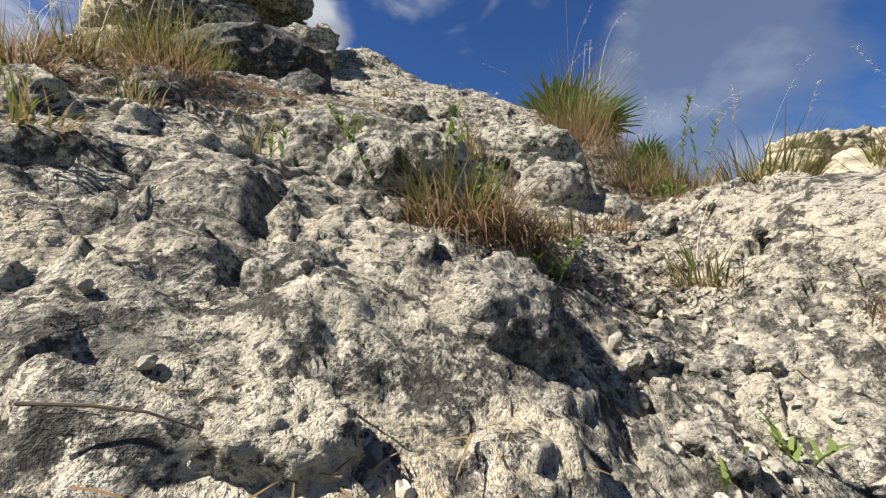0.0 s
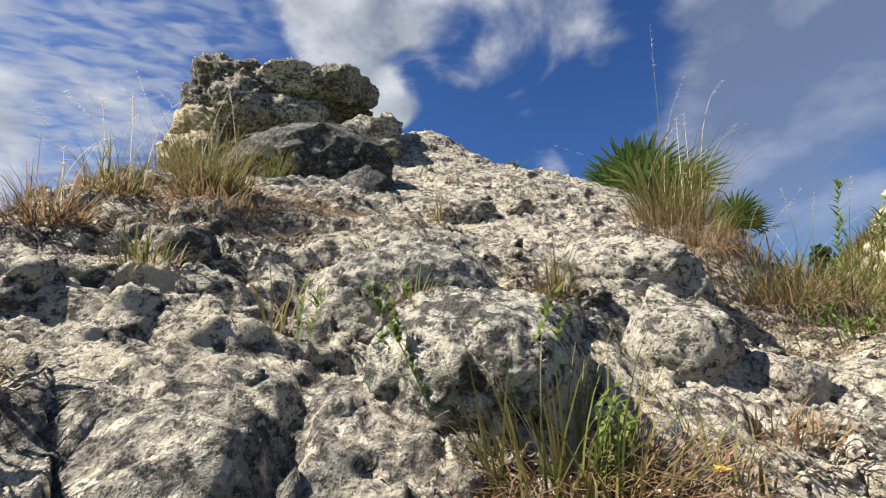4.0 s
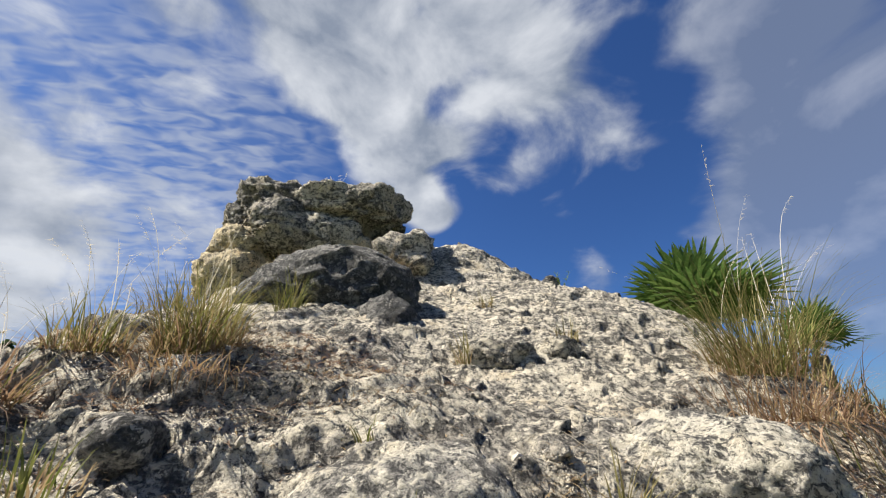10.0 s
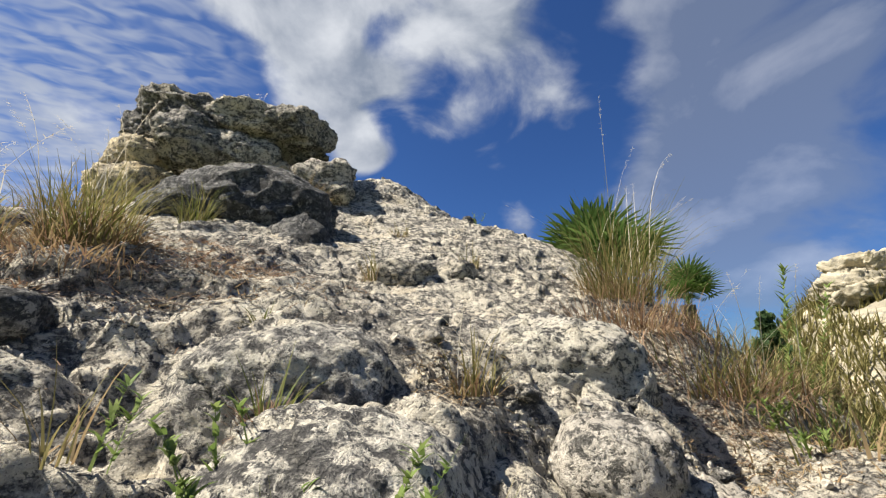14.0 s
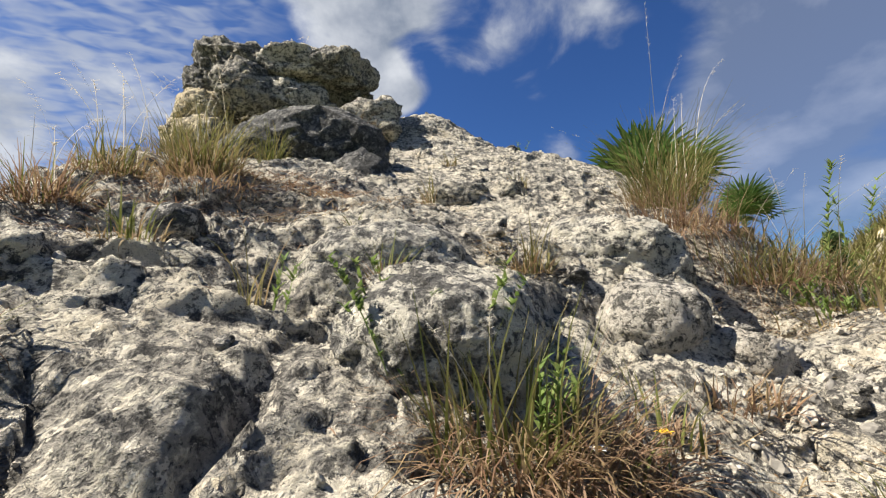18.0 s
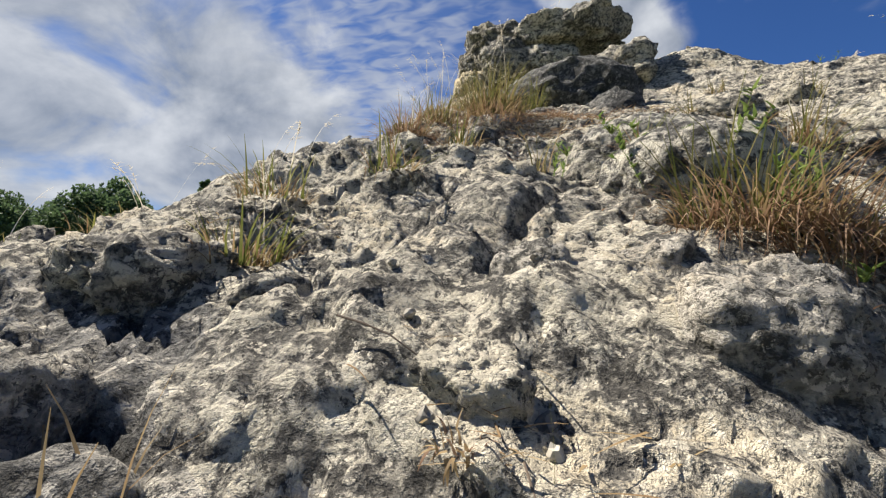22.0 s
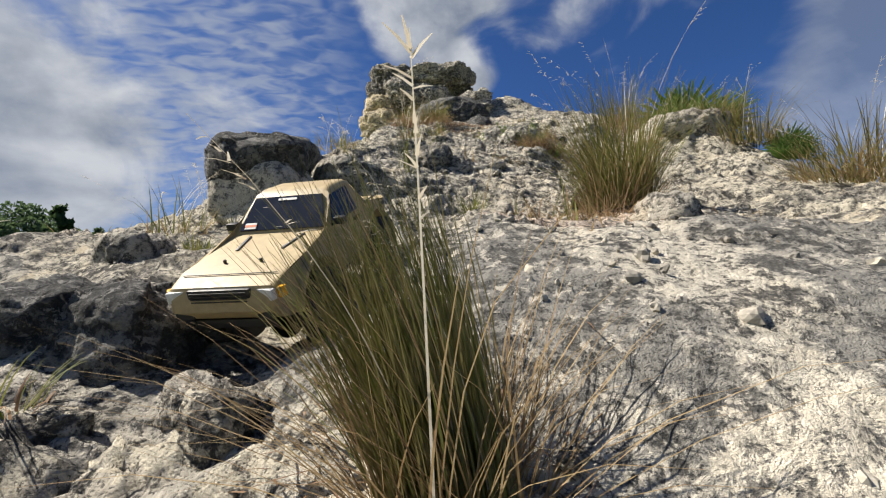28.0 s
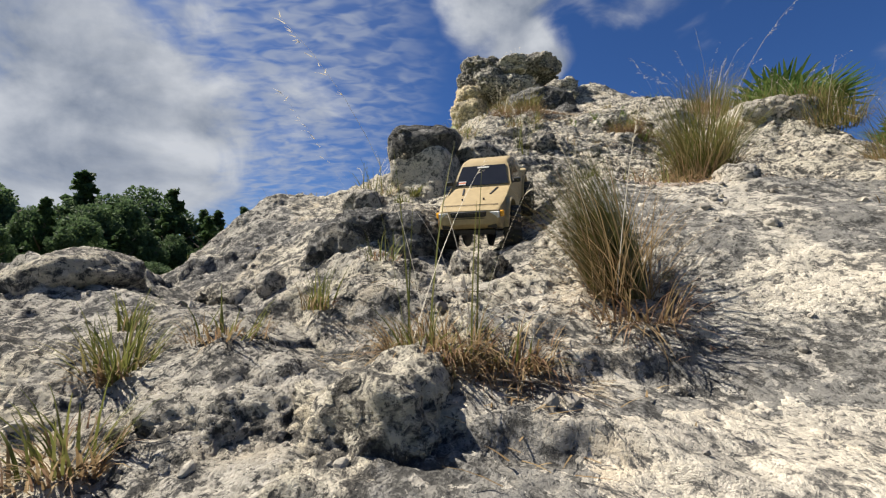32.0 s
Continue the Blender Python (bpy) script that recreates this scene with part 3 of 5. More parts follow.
def rock_mesh(name, size, seed, mat, level=4, cuts=9, knob=0.10, square=0.3):
    """A broken, weathered stone: a ball cut by planes, then roughened. size: half widths."""
    d, faces = BALLS[level]
    rng = np.random.default_rng(seed)
    size = np.array(size)
    inv = np.ones(len(d))
    for _ in range(cuts):
        n = rng.normal(size=3)
        n /= np.linalg.norm(n)
        dist = rng.uniform(0.62, 0.92)
        inv = inv + np.maximum(d @ n, 1e-3) ** 12 / dist ** 12
    r = inv ** (-1 / 12)
    box = (np.abs(d) ** 6).sum(1) ** (-1 / 6)
    r = r * ((1 - square) + square * box)
    p = d * r[:, None] * size
    s = 1.0 / size.mean()
    q = p + seed * 3.17
    f1, f2, who = cell(q, 2.6 * s, seed, False)
    out = knob * (0.55 * fbm(q, 1.6 * s, 5, seed, 0.55) + 0.75 * (who - 0.5) * smooth(f2 - f1, 0, 0.18))
    if 4 <= level < 6:
        g1, g2, who = cell(q, 7.5 * s, seed + 9, False)
        out = out + knob * (0.22 * (0.4 - g1) + 0.34 * (who - 0.5) * smooth(g2 - g1, 0, 0.2)) + knob * 0.16 * (1 - 2 * np.abs(vnoise(q, 13 * s, seed)))
    if level >= 6:
        lay = q * (1, 1, 1.7) + 0.12 * np.stack([fbm(q, 3, 4, seed), fbm(q, 3, 4, seed + 4), fbm(q, 3, 4, seed + 8)], 1)
        out = facets3(lay, 3.6, seed, 0.35, 0.35) + 0.9 * facets3(lay, 8.0, seed + 20, 0.8, 0.6) + 0.22 * facets3(lay, 21.0, seed + 40, 0.8, 0.6) + 0.03 * billow(lay, 9.0, 4, seed, 0.5)
        out = out * knob / 0.16 / (size.mean() * 2)
    p = p + d * (out * size.mean() * 2)[:, None]
    return mesh_of(name, p, faces, mat, True)


def dome_mesh(name, size, seed, mat, level=6, relief=1.0, square=0.2):
    """A rounded boss of bedrock, pitted and creased. size: half widths."""
    d, faces = BALLS[level]
    size = np.array(size)
    box = (np.abs(d) ** 5).sum(1) ** (-1 / 5)
    p = d * ((1 - square) + square * box)[:, None] * size
    q = p + seed * 3.17
    w = q + 0.012 * np.stack([fbm(q, 20, 3, seed + 50), fbm(q, 20, 3, seed + 54), fbm(q, 20, 3, seed + 58)], 1)
    out = 0.16 * size.mean() * fbm(q, 0.8 / size.mean(), 3, seed)
    out = out + relief * (0.35 * facets3(w, 11.0, seed + 20, 0.5, 0.3) + 0.020 * billow(w, 16.0, 4, seed, 0.62) + 0.004 * fbm(q, 70, 3, seed + 70))
    return mesh_of(name, p + d * out[:, None], faces, mat, True)


def dome(label, at, size, turn, mat, seed, level=6, relief=1.0, square=0.2, tip=(0, 0)):
    ob = new("boulder", dome_mesh("boulder", size, seed, mat, level, relief, square))
    ob.matrix_world = pose(*at, tip[0], tip[1], turn)
    return tagged(ob, label, "rock")


def boulder(name, label, at, size, turn=0.0, mat=None, seed=1, level=4, cuts=9, knob=0.15, square=0.3, tip=(0, 0), category="rock"):
    ob = new(name, rock_mesh(name, size, seed, mat or ROCK, level, cuts, knob, square))
    ob.matrix_world = pose(*at, tip[0], tip[1], turn)
    return tagged(ob, label, category)


def holder(name, at, label, category, turn=0.0):
    ob = new(name)
    ob.empty_display_size = 0.05
    ob.matrix_world = pose(*at, 0, 0, turn)
    return tagged(ob, label, category)


def part_of(parent, name, me, m=None, label=""):
    ob = new(name, me)
    ob.parent = parent
    if m is not None:
        ob.matrix_local = m
    if label:
        ob["label"] = label
    return ob


def build_rocks():
    cap = holder("cap_rock", (-1.78, 3.06, 3.35), "tall weathered cap rock crowning the limestone hill", "rock outcrop", 13)
    part_of(cap, "base", rock_mesh("base", (0.60, 0.38, 0.52), 11, ROCK_GOLD, 6, 12, 0.12, 0.7), pose(-0.10, 0.10, 0.0), "golden crumbling lower face")
    part_of(cap, "crown", rock_mesh("crown", (0.74, 0.46, 0.25), 16, ROCK_CRUST, 6, 12, 0.10, 0.8), pose(-0.05, 0.02, 0.43, 0, 1.5, 0), "grey crusted overhanging top")
    for i, (x, y, z, sx, sy, sz, mat) in enumerate((
            (-0.50, -0.26, 0.33, 0.22, 0.20, 0.18, ROCK_CRUST), (-0.24, -0.32, 0.42, 0.26, 0.18, 0.17, ROCK_CRUST), (0.12, -0.36, 0.44, 0.24, 0.18, 0.14, ROCK), (0.46, -0.26, 0.43, 0.28, 0.25, 0.14, ROCK_CRUST),
            (-0.62, -0.16, 0.20, 0.15, 0.20, 0.17, ROCK_CRUST), (-0.46, -0.36, 0.08, 0.26, 0.19, 0.17, ROCK_GOLD), (-0.14, -0.42, 0.24, 0.27, 0.20, 0.24, ROCK_CRUST), (0.14, -0.36, 0.16, 0.24, 0.17, 0.20, ROCK),
            (-0.44, -0.40, -0.18, 0.32, 0.20, 0.20, ROCK_GOLD), (0.32, -0.34, 0.02, 0.17, 0.15, 0.14, ROCK_GOLD), (0.50, -0.36, -0.14, 0.20, 0.16, 0.14, ROCK), (0.62, -0.02, 0.06, 0.20, 0.24, 0.20, ROCK_CRUST), (0.80, 0.0, -0.10, 0.18, 0.20, 0.17, ROCK_CRUST))):
        part_of(cap, "block", rock_mesh("block", (sx, sy, sz), 300 + i, mat, 5, 10, 0.12, 0.45), pose(x, y, z, 0, 0, 17 * i % 40 - 20), "golden crumbling block" if mat is ROCK_GOLD else "grey crusted block")
    grey = "grey lichen-crusted limestone boulder bedded in the hillside"
    pale = "pale rough limestone boulder bedded in the hillside"
    boulder("boulder", "dark angular boulder leaning below the cap rock", (-1.06, 2.10, 2.77), (0.44, 0.30, 0.33), 15, ROCK_DARK, 21, 6, 6, 0.04, 0.3, (0, 10))
    boulder("boulder", "dark broken boulder beside the larger dark one", (-0.78, 1.98, 2.58), (0.27, 0.20, 0.24), -10, ROCK_DARK, 22, 5, 7, 0.09, 0.2)
    boulder("boulder", grey, (-0.95, 2.75, 3.28), (0.22, 0.2, 0.2), 10, ROCK, 23, 4)
    boulder("boulder", grey, (-0.06, 3.46, 3.25), (0.07, 0.07, 0.09), 0, ROCK_DARK, 24, 3)
    boulder("boulder", "low flat limestone block on the upper slope", (-0.20, 1.80, 2.49), (0.13, 0.09, 0.06), 5, ROCK, 25, 4, 10, 0.1, 0.6)
    boulder("boulder", "low flat limestone block on the upper slope", (-0.02, 1.86, 2.51), (0.10, 0.08, 0.05), -8, ROCK, 26, 4, 10, 0.1, 0.6)
    dome("large smooth domed limestone boulder above a dry tuft", (-0.235, 1.065, 2.105), (0.185, 0.17, 0.165), 8, ROCK_LICHEN, 27, 6, 0.7, 0.3)
    dome("large grey domed boulder with pitted lichen crust", (-0.06, 0.845, 2.01), (0.155, 0.155, 0.13), -6, ROCK_LICHEN, 28, 6, 0.75, 0.25)
    dome("broad grey limestone brow streaked with dark lichen", (0.17, 1.43, 2.15), (0.28, 0.21, 0.155), -14, ROCK_LICHEN, 57, 6, 1.0, 0.45)
    dome("pale rounded limestone boulder beside the gully", (0.285, 1.09, 2.035), (0.095, 0.085, 0.085), 0, ROCK_PALE, 29, 5, 0.7, 0.2)
    boulder("boulder", pale, (0.43, 1.10, 1.96), (0.08, 0.08, 0.07), 20, ROCK_PALE, 30, 4)
    boulder("boulder", grey, (0.56, 1.18, 1.92), (0.10, 0.08, 0.08), 40, ROCK, 31, 4)
    boulder("boulder", "small dark wedge of rock under the brow grass", (-0.66, 0.935, 2.262), (0.06, 0.05, 0.05), 25, ROCK_GREY, 60, 4, 6, 0.06, 0.1)
    boulder("boulder", "upright pale block under the brow grass", (-0.68, 0.66, 2.17), (0.055, 0.05, 0.055), 10, ROCK, 61, 4)
    boulder("boulder", "pale craggy block on the middle slope", (-0.075, 0.245, 1.765), (0.05, 0.038, 0.042), 20, ROCK, 62, 5, 10, 0.13, 0.5)
    boulder("boulder", pale, (-0.04, 0.53, 1.87), (0.065, 0.055, 0.05), 10, ROCK_PALE, 32, 4)
    boulder("boulder", pale, (-0.13, 0.42, 1.845), (0.055, 0.05, 0.055), -20, ROCK_PALE, 33, 4)
    boulder("boulder", "square-edged pale limestone block above the gully", (0.09, 0.47, 1.80), (0.085, 0.075, 0.08), 25, ROCK_PALE, 34, 5, 10, 0.1, 0.5)
    boulder("boulder", grey, (-0.25, 0.25, 1.82), (0.05, 0.04, 0.032), 35, ROCK, 35, 4)
    boulder("boulder", grey, (-0.34, 0.20, 1.82), (0.045, 0.045, 0.035), 0, ROCK, 36, 4)
    boulder("boulder", "broad grey boulder on the brow of the slope", (-0.52, 0.11, 1.82), (0.12, 0.10, 0.08), 20, ROCK, 37, 5)
    boulder("boulder", grey, (-0.70, 0.02, 1.80), (0.12, 0.09, 0.07), 0, ROCK, 38, 4)
    boulder("boulder", "craggy limestone outcrop with a steep shaded front", (-0.34, -0.06, 1.66), (0.15, 0.13, 0.13), 30, ROCK_GREY, 39, 5, 11, 0.12, 0.4)
    boulder("boulder", "craggy limestone outcrop with a steep shaded front", (-0.20, -0.02, 1.65), (0.10, 0.09, 0.10), 0, ROCK_GREY, 40, 4, 11, 0.12, 0.4)
    boulder("boulder", "long pale slab lying at the foot of the outcrop", (-0.055, 0.03, 1.645), (0.10, 0.045, 0.045), 15, ROCK_PALE, 41, 4, 9, 0.09, 0.5)
    boulder("boulder", "isolated block-shaped grey boulder on the brow", (-0.76, -0.47, 1.585), (0.16, 0.13, 0.14), 20, ROCK_GREY, 42, 6, 9, 0.03, 0.45)
    boulder("boulder", "tall dark-topped boulder with a pale undercut base", (-0.605, -0.745, 1.37), (0.155, 0.155, 0.18), 10, ROCK_CREAM, 43, 6, 8, 0.014, 0.6)
    boulder("boulder", "dark weathered head of the tall split boulder", (-0.61, -0.73, 1.55), (0.165, 0.155, 0.11), 10, ROCK_DARK, 44, 6, 7, 0.016, 0.6)
    boulder("boulder", "pale block split from the tall boulder beside it", (-0.49, -0.46, 1.45), (0.14, 0.13, 0.18), -15, ROCK_GREY, 45, 6, 9, 0.018, 0.6)
    boulder("boulder", "pale rounded boulder on the lower brow", (-0.64, -1.13, 1.20), (0.11, 0.09, 0.08), 0, ROCK_PALE, 46, 4)
    boulder("boulder", "small pale block on the lower slope", (-0.60, -1.53, 0.92), (0.055, 0.05, 0.05), 0, ROCK_PALE, 47, 4)
    # dark material: lichen, plus the shade on the near side put into its colour
    dome("dark pitted bulge of rock beside the parked model truck", (-0.37, -1.36, 1.005), (0.21, 0.13, 0.14), 20, ROCK_DARK, 48, 6, 1.3, 0.35)
    boulder("boulder", "low limestone dome across the gully", (0.84, 0.78, 1.86), (0.27, 0.24, 0.16), 15, ROCK_PALE, 49, 5, 9, 0.08, 0.3)
    boulder("boulder", pale, (0.56, -0.80, 1.24), (0.07, 0.06, 0.05), 0, ROCK_PALE, 50, 4)
    boulder("boulder", pale, (0.04, -1.43, 0.97), (0.045, 0.04, 0.04), 0, ROCK, 51, 4)
    boulder("boulder", pale, (-0.04, -1.40, 0.98), (0.05, 0.04, 0.04), 0, ROCK_PALE, 52, 4)
    boulder("boulder", "knobbly grey boulder at the foot of the slope", (0.08, -1.90, 0.745), (0.14, 0.10, 0.11), 10, ROCK, 53, 5, 11, 0.14, 0.6)
    boulder("boulder", grey, (-0.06, -2.0, 0.75), (0.12, 0.08, 0.07), 0, ROCK_GREY, 54, 5, 9, 0.12, 0.4)
    boulder("boulder", "low knobbly boulder at the foot of the slope", (-0.16, -1.86, 0.80), (0.10, 0.07, 0.05), 20, ROCK, 58, 4)
    boulder("boulder", "smooth pale hump on the lower brow", (-0.92, -1.90, 0.93), (0.20, 0.14, 0.09), 10, ROCK, 59, 5, 6, 0.06, 0.2)
    boulder("boulder", "upright pale rock beside a green tuft", (0.21, -0.80, 1.25), (0.04, 0.06, 0.07), 10, ROCK_PALE, 55, 4, 9, 0.14, 0.4)
    boulder("boulder", "low grey dome on the lower slope", (-0.80, -1.52, 0.87), (0.16, 0.10, 0.06), 0, ROCK, 56, 4)


build_rocks()


def rubble():
    """Loose chips and pebbles all over the slope."""
    rng = np.random.default_rng(5)
    d, f = BALLS[2]
    n = 700
    x = np.concatenate([rng.uniform(-1.0, 1.0, n), rng.normal(0, 0.10, 320) + 0.36, rng.normal(0.3, 0.25, 160)])
    y = np.concatenate([rng.uniform(-2.2, 2.6, n), rng.uniform(0.1, 1.3, 320), rng.normal(-0.75, 0.22, 160)])
    x[n:n + 320] = np.interp(y[n:n + 320], (0.0, 0.5, 1.0, 1.3), (0.24, 0.33, 0.46, 0.58)) + rng.normal(0, 0.075, 320)
    z = ground(x, y)
    r = 0.003 + 0.007 * rng.random(len(x)) ** 4 + 0.003 * rng.random(len(x))
    vs = []
    for k in range(len(x)):
        m = rng.normal(size=(3, 3)) * 0.12 + np.diag(rng.uniform(0.7, 1.2, 3))
        v = (d * (1 + 0.45 * vnoise(d + 1.7 * k, 1.6, 3))[:, None]) @ m * r[k]
        vs.append(v + (x[k], y[k], z[k] + 0.05 * r[k]))
    faces = (f[None] + (np.arange(len(x)) * len(d))[:, None, None]).reshape(-1, 3)
    ob = new("rubble", mesh_of("rubble", np.concatenate(vs), faces, CHIPS, False))
    tagged(ob, "loose pale limestone chips strewn over the slope", "rubble", kind="stuff")


def chips(k):
    r = k.add("ShaderNodeNewGeometry").outputs["Random Per Island"]
    col = k.mix(r, (0.18, 0.168, 0.148, 1), (0.48, 0.44, 0.36, 1))
    n = k.noise(k.add("ShaderNodeNewGeometry").outputs["Position"], 160.0, 3.0)
    col = k.mix(k.step(n, 0.45, 0.7, 0.0, 0.5), col, (0.12, 0.11, 0.10, 1))
    return bsdf(k, col, 0.9, Specular_IOR_Level=0.2)


CHIPS = material("limestone_chips", chips)
rubble()


def loose_stones():
    """Stones the size of a fist and less, each lying free."""
    rng = np.random.default_rng(8)
    kinds = []
    for i in range(6):
        kinds.append(rock_mesh("stone", (0.026, 0.022, 0.018), 200 + i, (ROCK_PALE, ROCK, ROCK_PALE)[i % 3], 4, 7, 0.16, 0.15))
    for i in range(80):
        if i < 45:
            y = rng.uniform(0.1, 1.25)
            x = float(np.interp(y, (0.0, 0.5, 1.0, 1.3), (0.24, 0.33, 0.46, 0.58))) + rng.normal(0, 0.08)
        else:
            x, y = rng.uniform(-0.7, 0.7), rng.uniform(-1.9, 1.4)
        s = rng.uniform(0.45, 1.15)
        ob = new("stone", kinds[int(rng.integers(6))])
        ob.matrix_world = pose(x, y, ground_at(x, y) + 0.003 * s, *rng.uniform(-15, 15, 2), rng.uniform(0, 360)) @ Matrix.Diagonal((s, s, s, 1))
        tagged(ob, "loose pale limestone stone lying on the slope", "stone", "loose stones on the slope")


loose_stones()


# ---- plants ----
def strips(base, head, length, lean, droop, width, seg=4, rng=None):
    """Curved tapering blades. base: n x 3 roots; head: azimuths; lean: start angle from upright; droop: bend along the blade (radians)."""
    n = len(base)
    t = np.linspace(0, 1, seg + 1)
    ang = lean[:, None] + droop[:, None] * t[None] ** 1.5
    step = (length / seg)[:, None]
    out = np.concatenate([np.zeros((n, 1)), np.cumsum(np.sin(ang[:, 1:]) * step, 1)], 1)
    up = np.concatenate([np.zeros((n, 1)), np.cumsum(np.cos(ang[:, 1:]) * step, 1)], 1)
    cx, sx = np.cos(head)[:, None], np.sin(head)[:, None]
    mid = np.stack([base[:, :1] + out * cx, base[:, 1:2] + out * sx, base[:, 2:] + up], 2)
    w = width[:, None] * (1 - t[None] ** 1.6) * 0.5 + 0.0002
    across = np.stack([-sx * w, cx * w, np.zeros_like(w)], 2)
    v = np.stack([mid - across, mid + across], 2).reshape(-1, 3)
    i = np.arange(seg) * 2
    f = np.stack([i, i + 1, i + 3, i + 2], 1)
    faces = (f[None] + (np.arange(n) * (seg + 1) * 2)[:, None, None]).reshape(-1, 4)
    return v, faces


def blades(name, mat, n, spread, tall, rng, lean=0.35, droop=0.9, width=0.004, way=None, pull=0.0, seg=4):
    r = spread * np.sqrt(rng.random(n))
    a = rng.uniform(0, 2 * math.pi, n)
    base = np.stack([r * np.cos(a), r * np.sin(a), np.full(n, -0.006)], 1)
    head = a + rng.normal(0, 0.7, n)
    if way is not None:
        x = (1 - pull) * np.cos(head) + pull * math.cos(radians(way))
        y = (1 - pull) * np.sin(head) + pull * math.sin(radians(way))
        head = np.arctan2(y, x)
    length = tall * rng.uniform(0.45, 1.1, n)
    v, f = strips(base, head, length, np.abs(rng.normal(0.5, 0.5, n)) * lean, rng.uniform(0.2, 1.0, n) * droop, width * rng.uniform(0.6, 1.3, n), seg)
    return mesh_of(name, v, f, mat)


def stalks(name, n, spread, tall, rng, lean=0.3, droop=0.7, way=None, pull=0.0, mat=None, seeds=True):
    """Thin flowering stems with feathery heads."""
    r, a = spread * np.sqrt(rng.random(n)), rng.uniform(0, 2 * math.pi, n)
    base = np.stack([r * np.cos(a), r * np.sin(a), np.full(n, -0.006)], 1)
    head = rng.uniform(0, 2 * math.pi, n)
    if way is not None:
        head = np.where(rng.random(n) < pull, radians(way) + rng.normal(0, 0.35, n), head)
    length = tall * rng.uniform(0.65, 1.1, n)
    ln, dr = np.abs(rng.normal(0, 1, n)) * lean, rng.uniform(0.3, 1.0, n) * droop
    v, f = strips(base, head, length, ln, dr, np.full(n, 0.0018), 8)
    allv, allf = [v], [f]
    if seeds:
        tips = v.reshape(n, 9, 2, 3).mean(2)
        off = len(v)
        for k in range(n):
            m = 14
            s = rng.uniform(0, 1, m)
            p = tips[k, 6] + (tips[k, 8] - tips[k, 6]) * s[:, None]
            sv, sf = strips(p, head[k] + rng.normal(0, 0.9, m), np.full(m, 0.014) * rng.uniform(0.5, 1.2, m), np.full(m, 0.9) + dr[k] * 0.6, np.full(m, 0.3), np.full(m, 0.0015), 2)
            allv.append(sv), allf.append(sf + off)
            off += len(sv)
    return mesh_of(name, np.concatenate(allv), np.concatenate(allf), mat or SEED)


def tuft(x, y, label, seed, green=0, dry=0, red=0, olive=0, stems=0, spread=0.06, tall=0.2, low=0.6, lean=0.5, droop=1.0, way=None, pull=0.0, width=0.004, stem_tall=None, z=None, name="grass_tuft"):
    width *= 0.8
    rng = np.random.default_rng(seed)
    at = (x, y, ground_at(x, y) if z is None else z)
    top = holder(name, at, label, "grass")
    def grow(what, me, words=""):
        tagged(part_of(top, what, me, None, words), kind="stuff")

    if green:
        grow("green_grass", blades("green_grass", GRASS_GREEN, green, spread, tall, rng, lean, droop, width, way, pull))
    if olive:
        grow("olive_grass", blades("olive_grass", GRASS_OLIVE, olive, spread, tall * 0.95, rng, lean, droop, width, way, pull))
    if dry:
        grow("dry_grass", blades("dry_grass", GRASS_DRY, dry, spread * 1.2, tall * low, rng, lean * 1.8, droop * 1.5, width * 0.8, way, pull * 0.5))
    if red:
        grow("red_brown_grass", blades("red_brown_grass", GRASS_RED, red, spread * 1.25, tall * low, rng, lean * 2.0, droop * 1.6, width * 0.8))
    if stems:
        grow("seed_grass", stalks("seed_grass", stems, spread, stem_tall or tall * 1.8, rng, 0.35, 0.9, way, 0.6), "pale arching seed stalks")
    return top


def weed(x, y, label, seed, n, tall, lean=0.4, way=None, mat=None, z=None, leaf=0.025):
    """Upright stems with narrow leaves all the way up."""
    rng = np.random.default_rng(seed)
    top = holder("weed", (x, y, ground_at(x, y) if z is None else z), label, "plant")
    for k in range(n):
        a = radians(way) + rng.normal(0, 0.4) if way is not None else rng.uniform(0, 6.3)
        h, ln = tall * rng.uniform(0.7, 1.1), lean * rng.uniform(0.5, 1.2)
        base = np.array([[rng.normal(0, 0.012), rng.normal(0, 0.012), -0.005]])
        v, f = strips(base, np.array([a]), np.array([h]), np.array([ln]), np.array([0.2]), np.array([0.004]), 8)
        mid = v.reshape(9, 2, 3).mean(1)
        m = int(26 * tall / 0.16)
        s = rng.uniform(0.15, 1.0, m) * 7.99
        i = s.astype(int)
        p = mid[i] + (mid[i + 1] - mid[i]) * (s - i)[:, None]
        lv, lf = strips(p, rng.uniform(0, 6.3, m), leaf * rng.uniform(0.5, 1.3, m), np.full(m, 0.7), rng.uniform(0.2, 0.9, m), np.full(m, 0.0055), 3)
        me = mesh_of("stem", np.concatenate([v, lv]), np.concatenate([f, lf + len(v)]), mat or WEED)
        part_of(top, "stem", me)
    return top


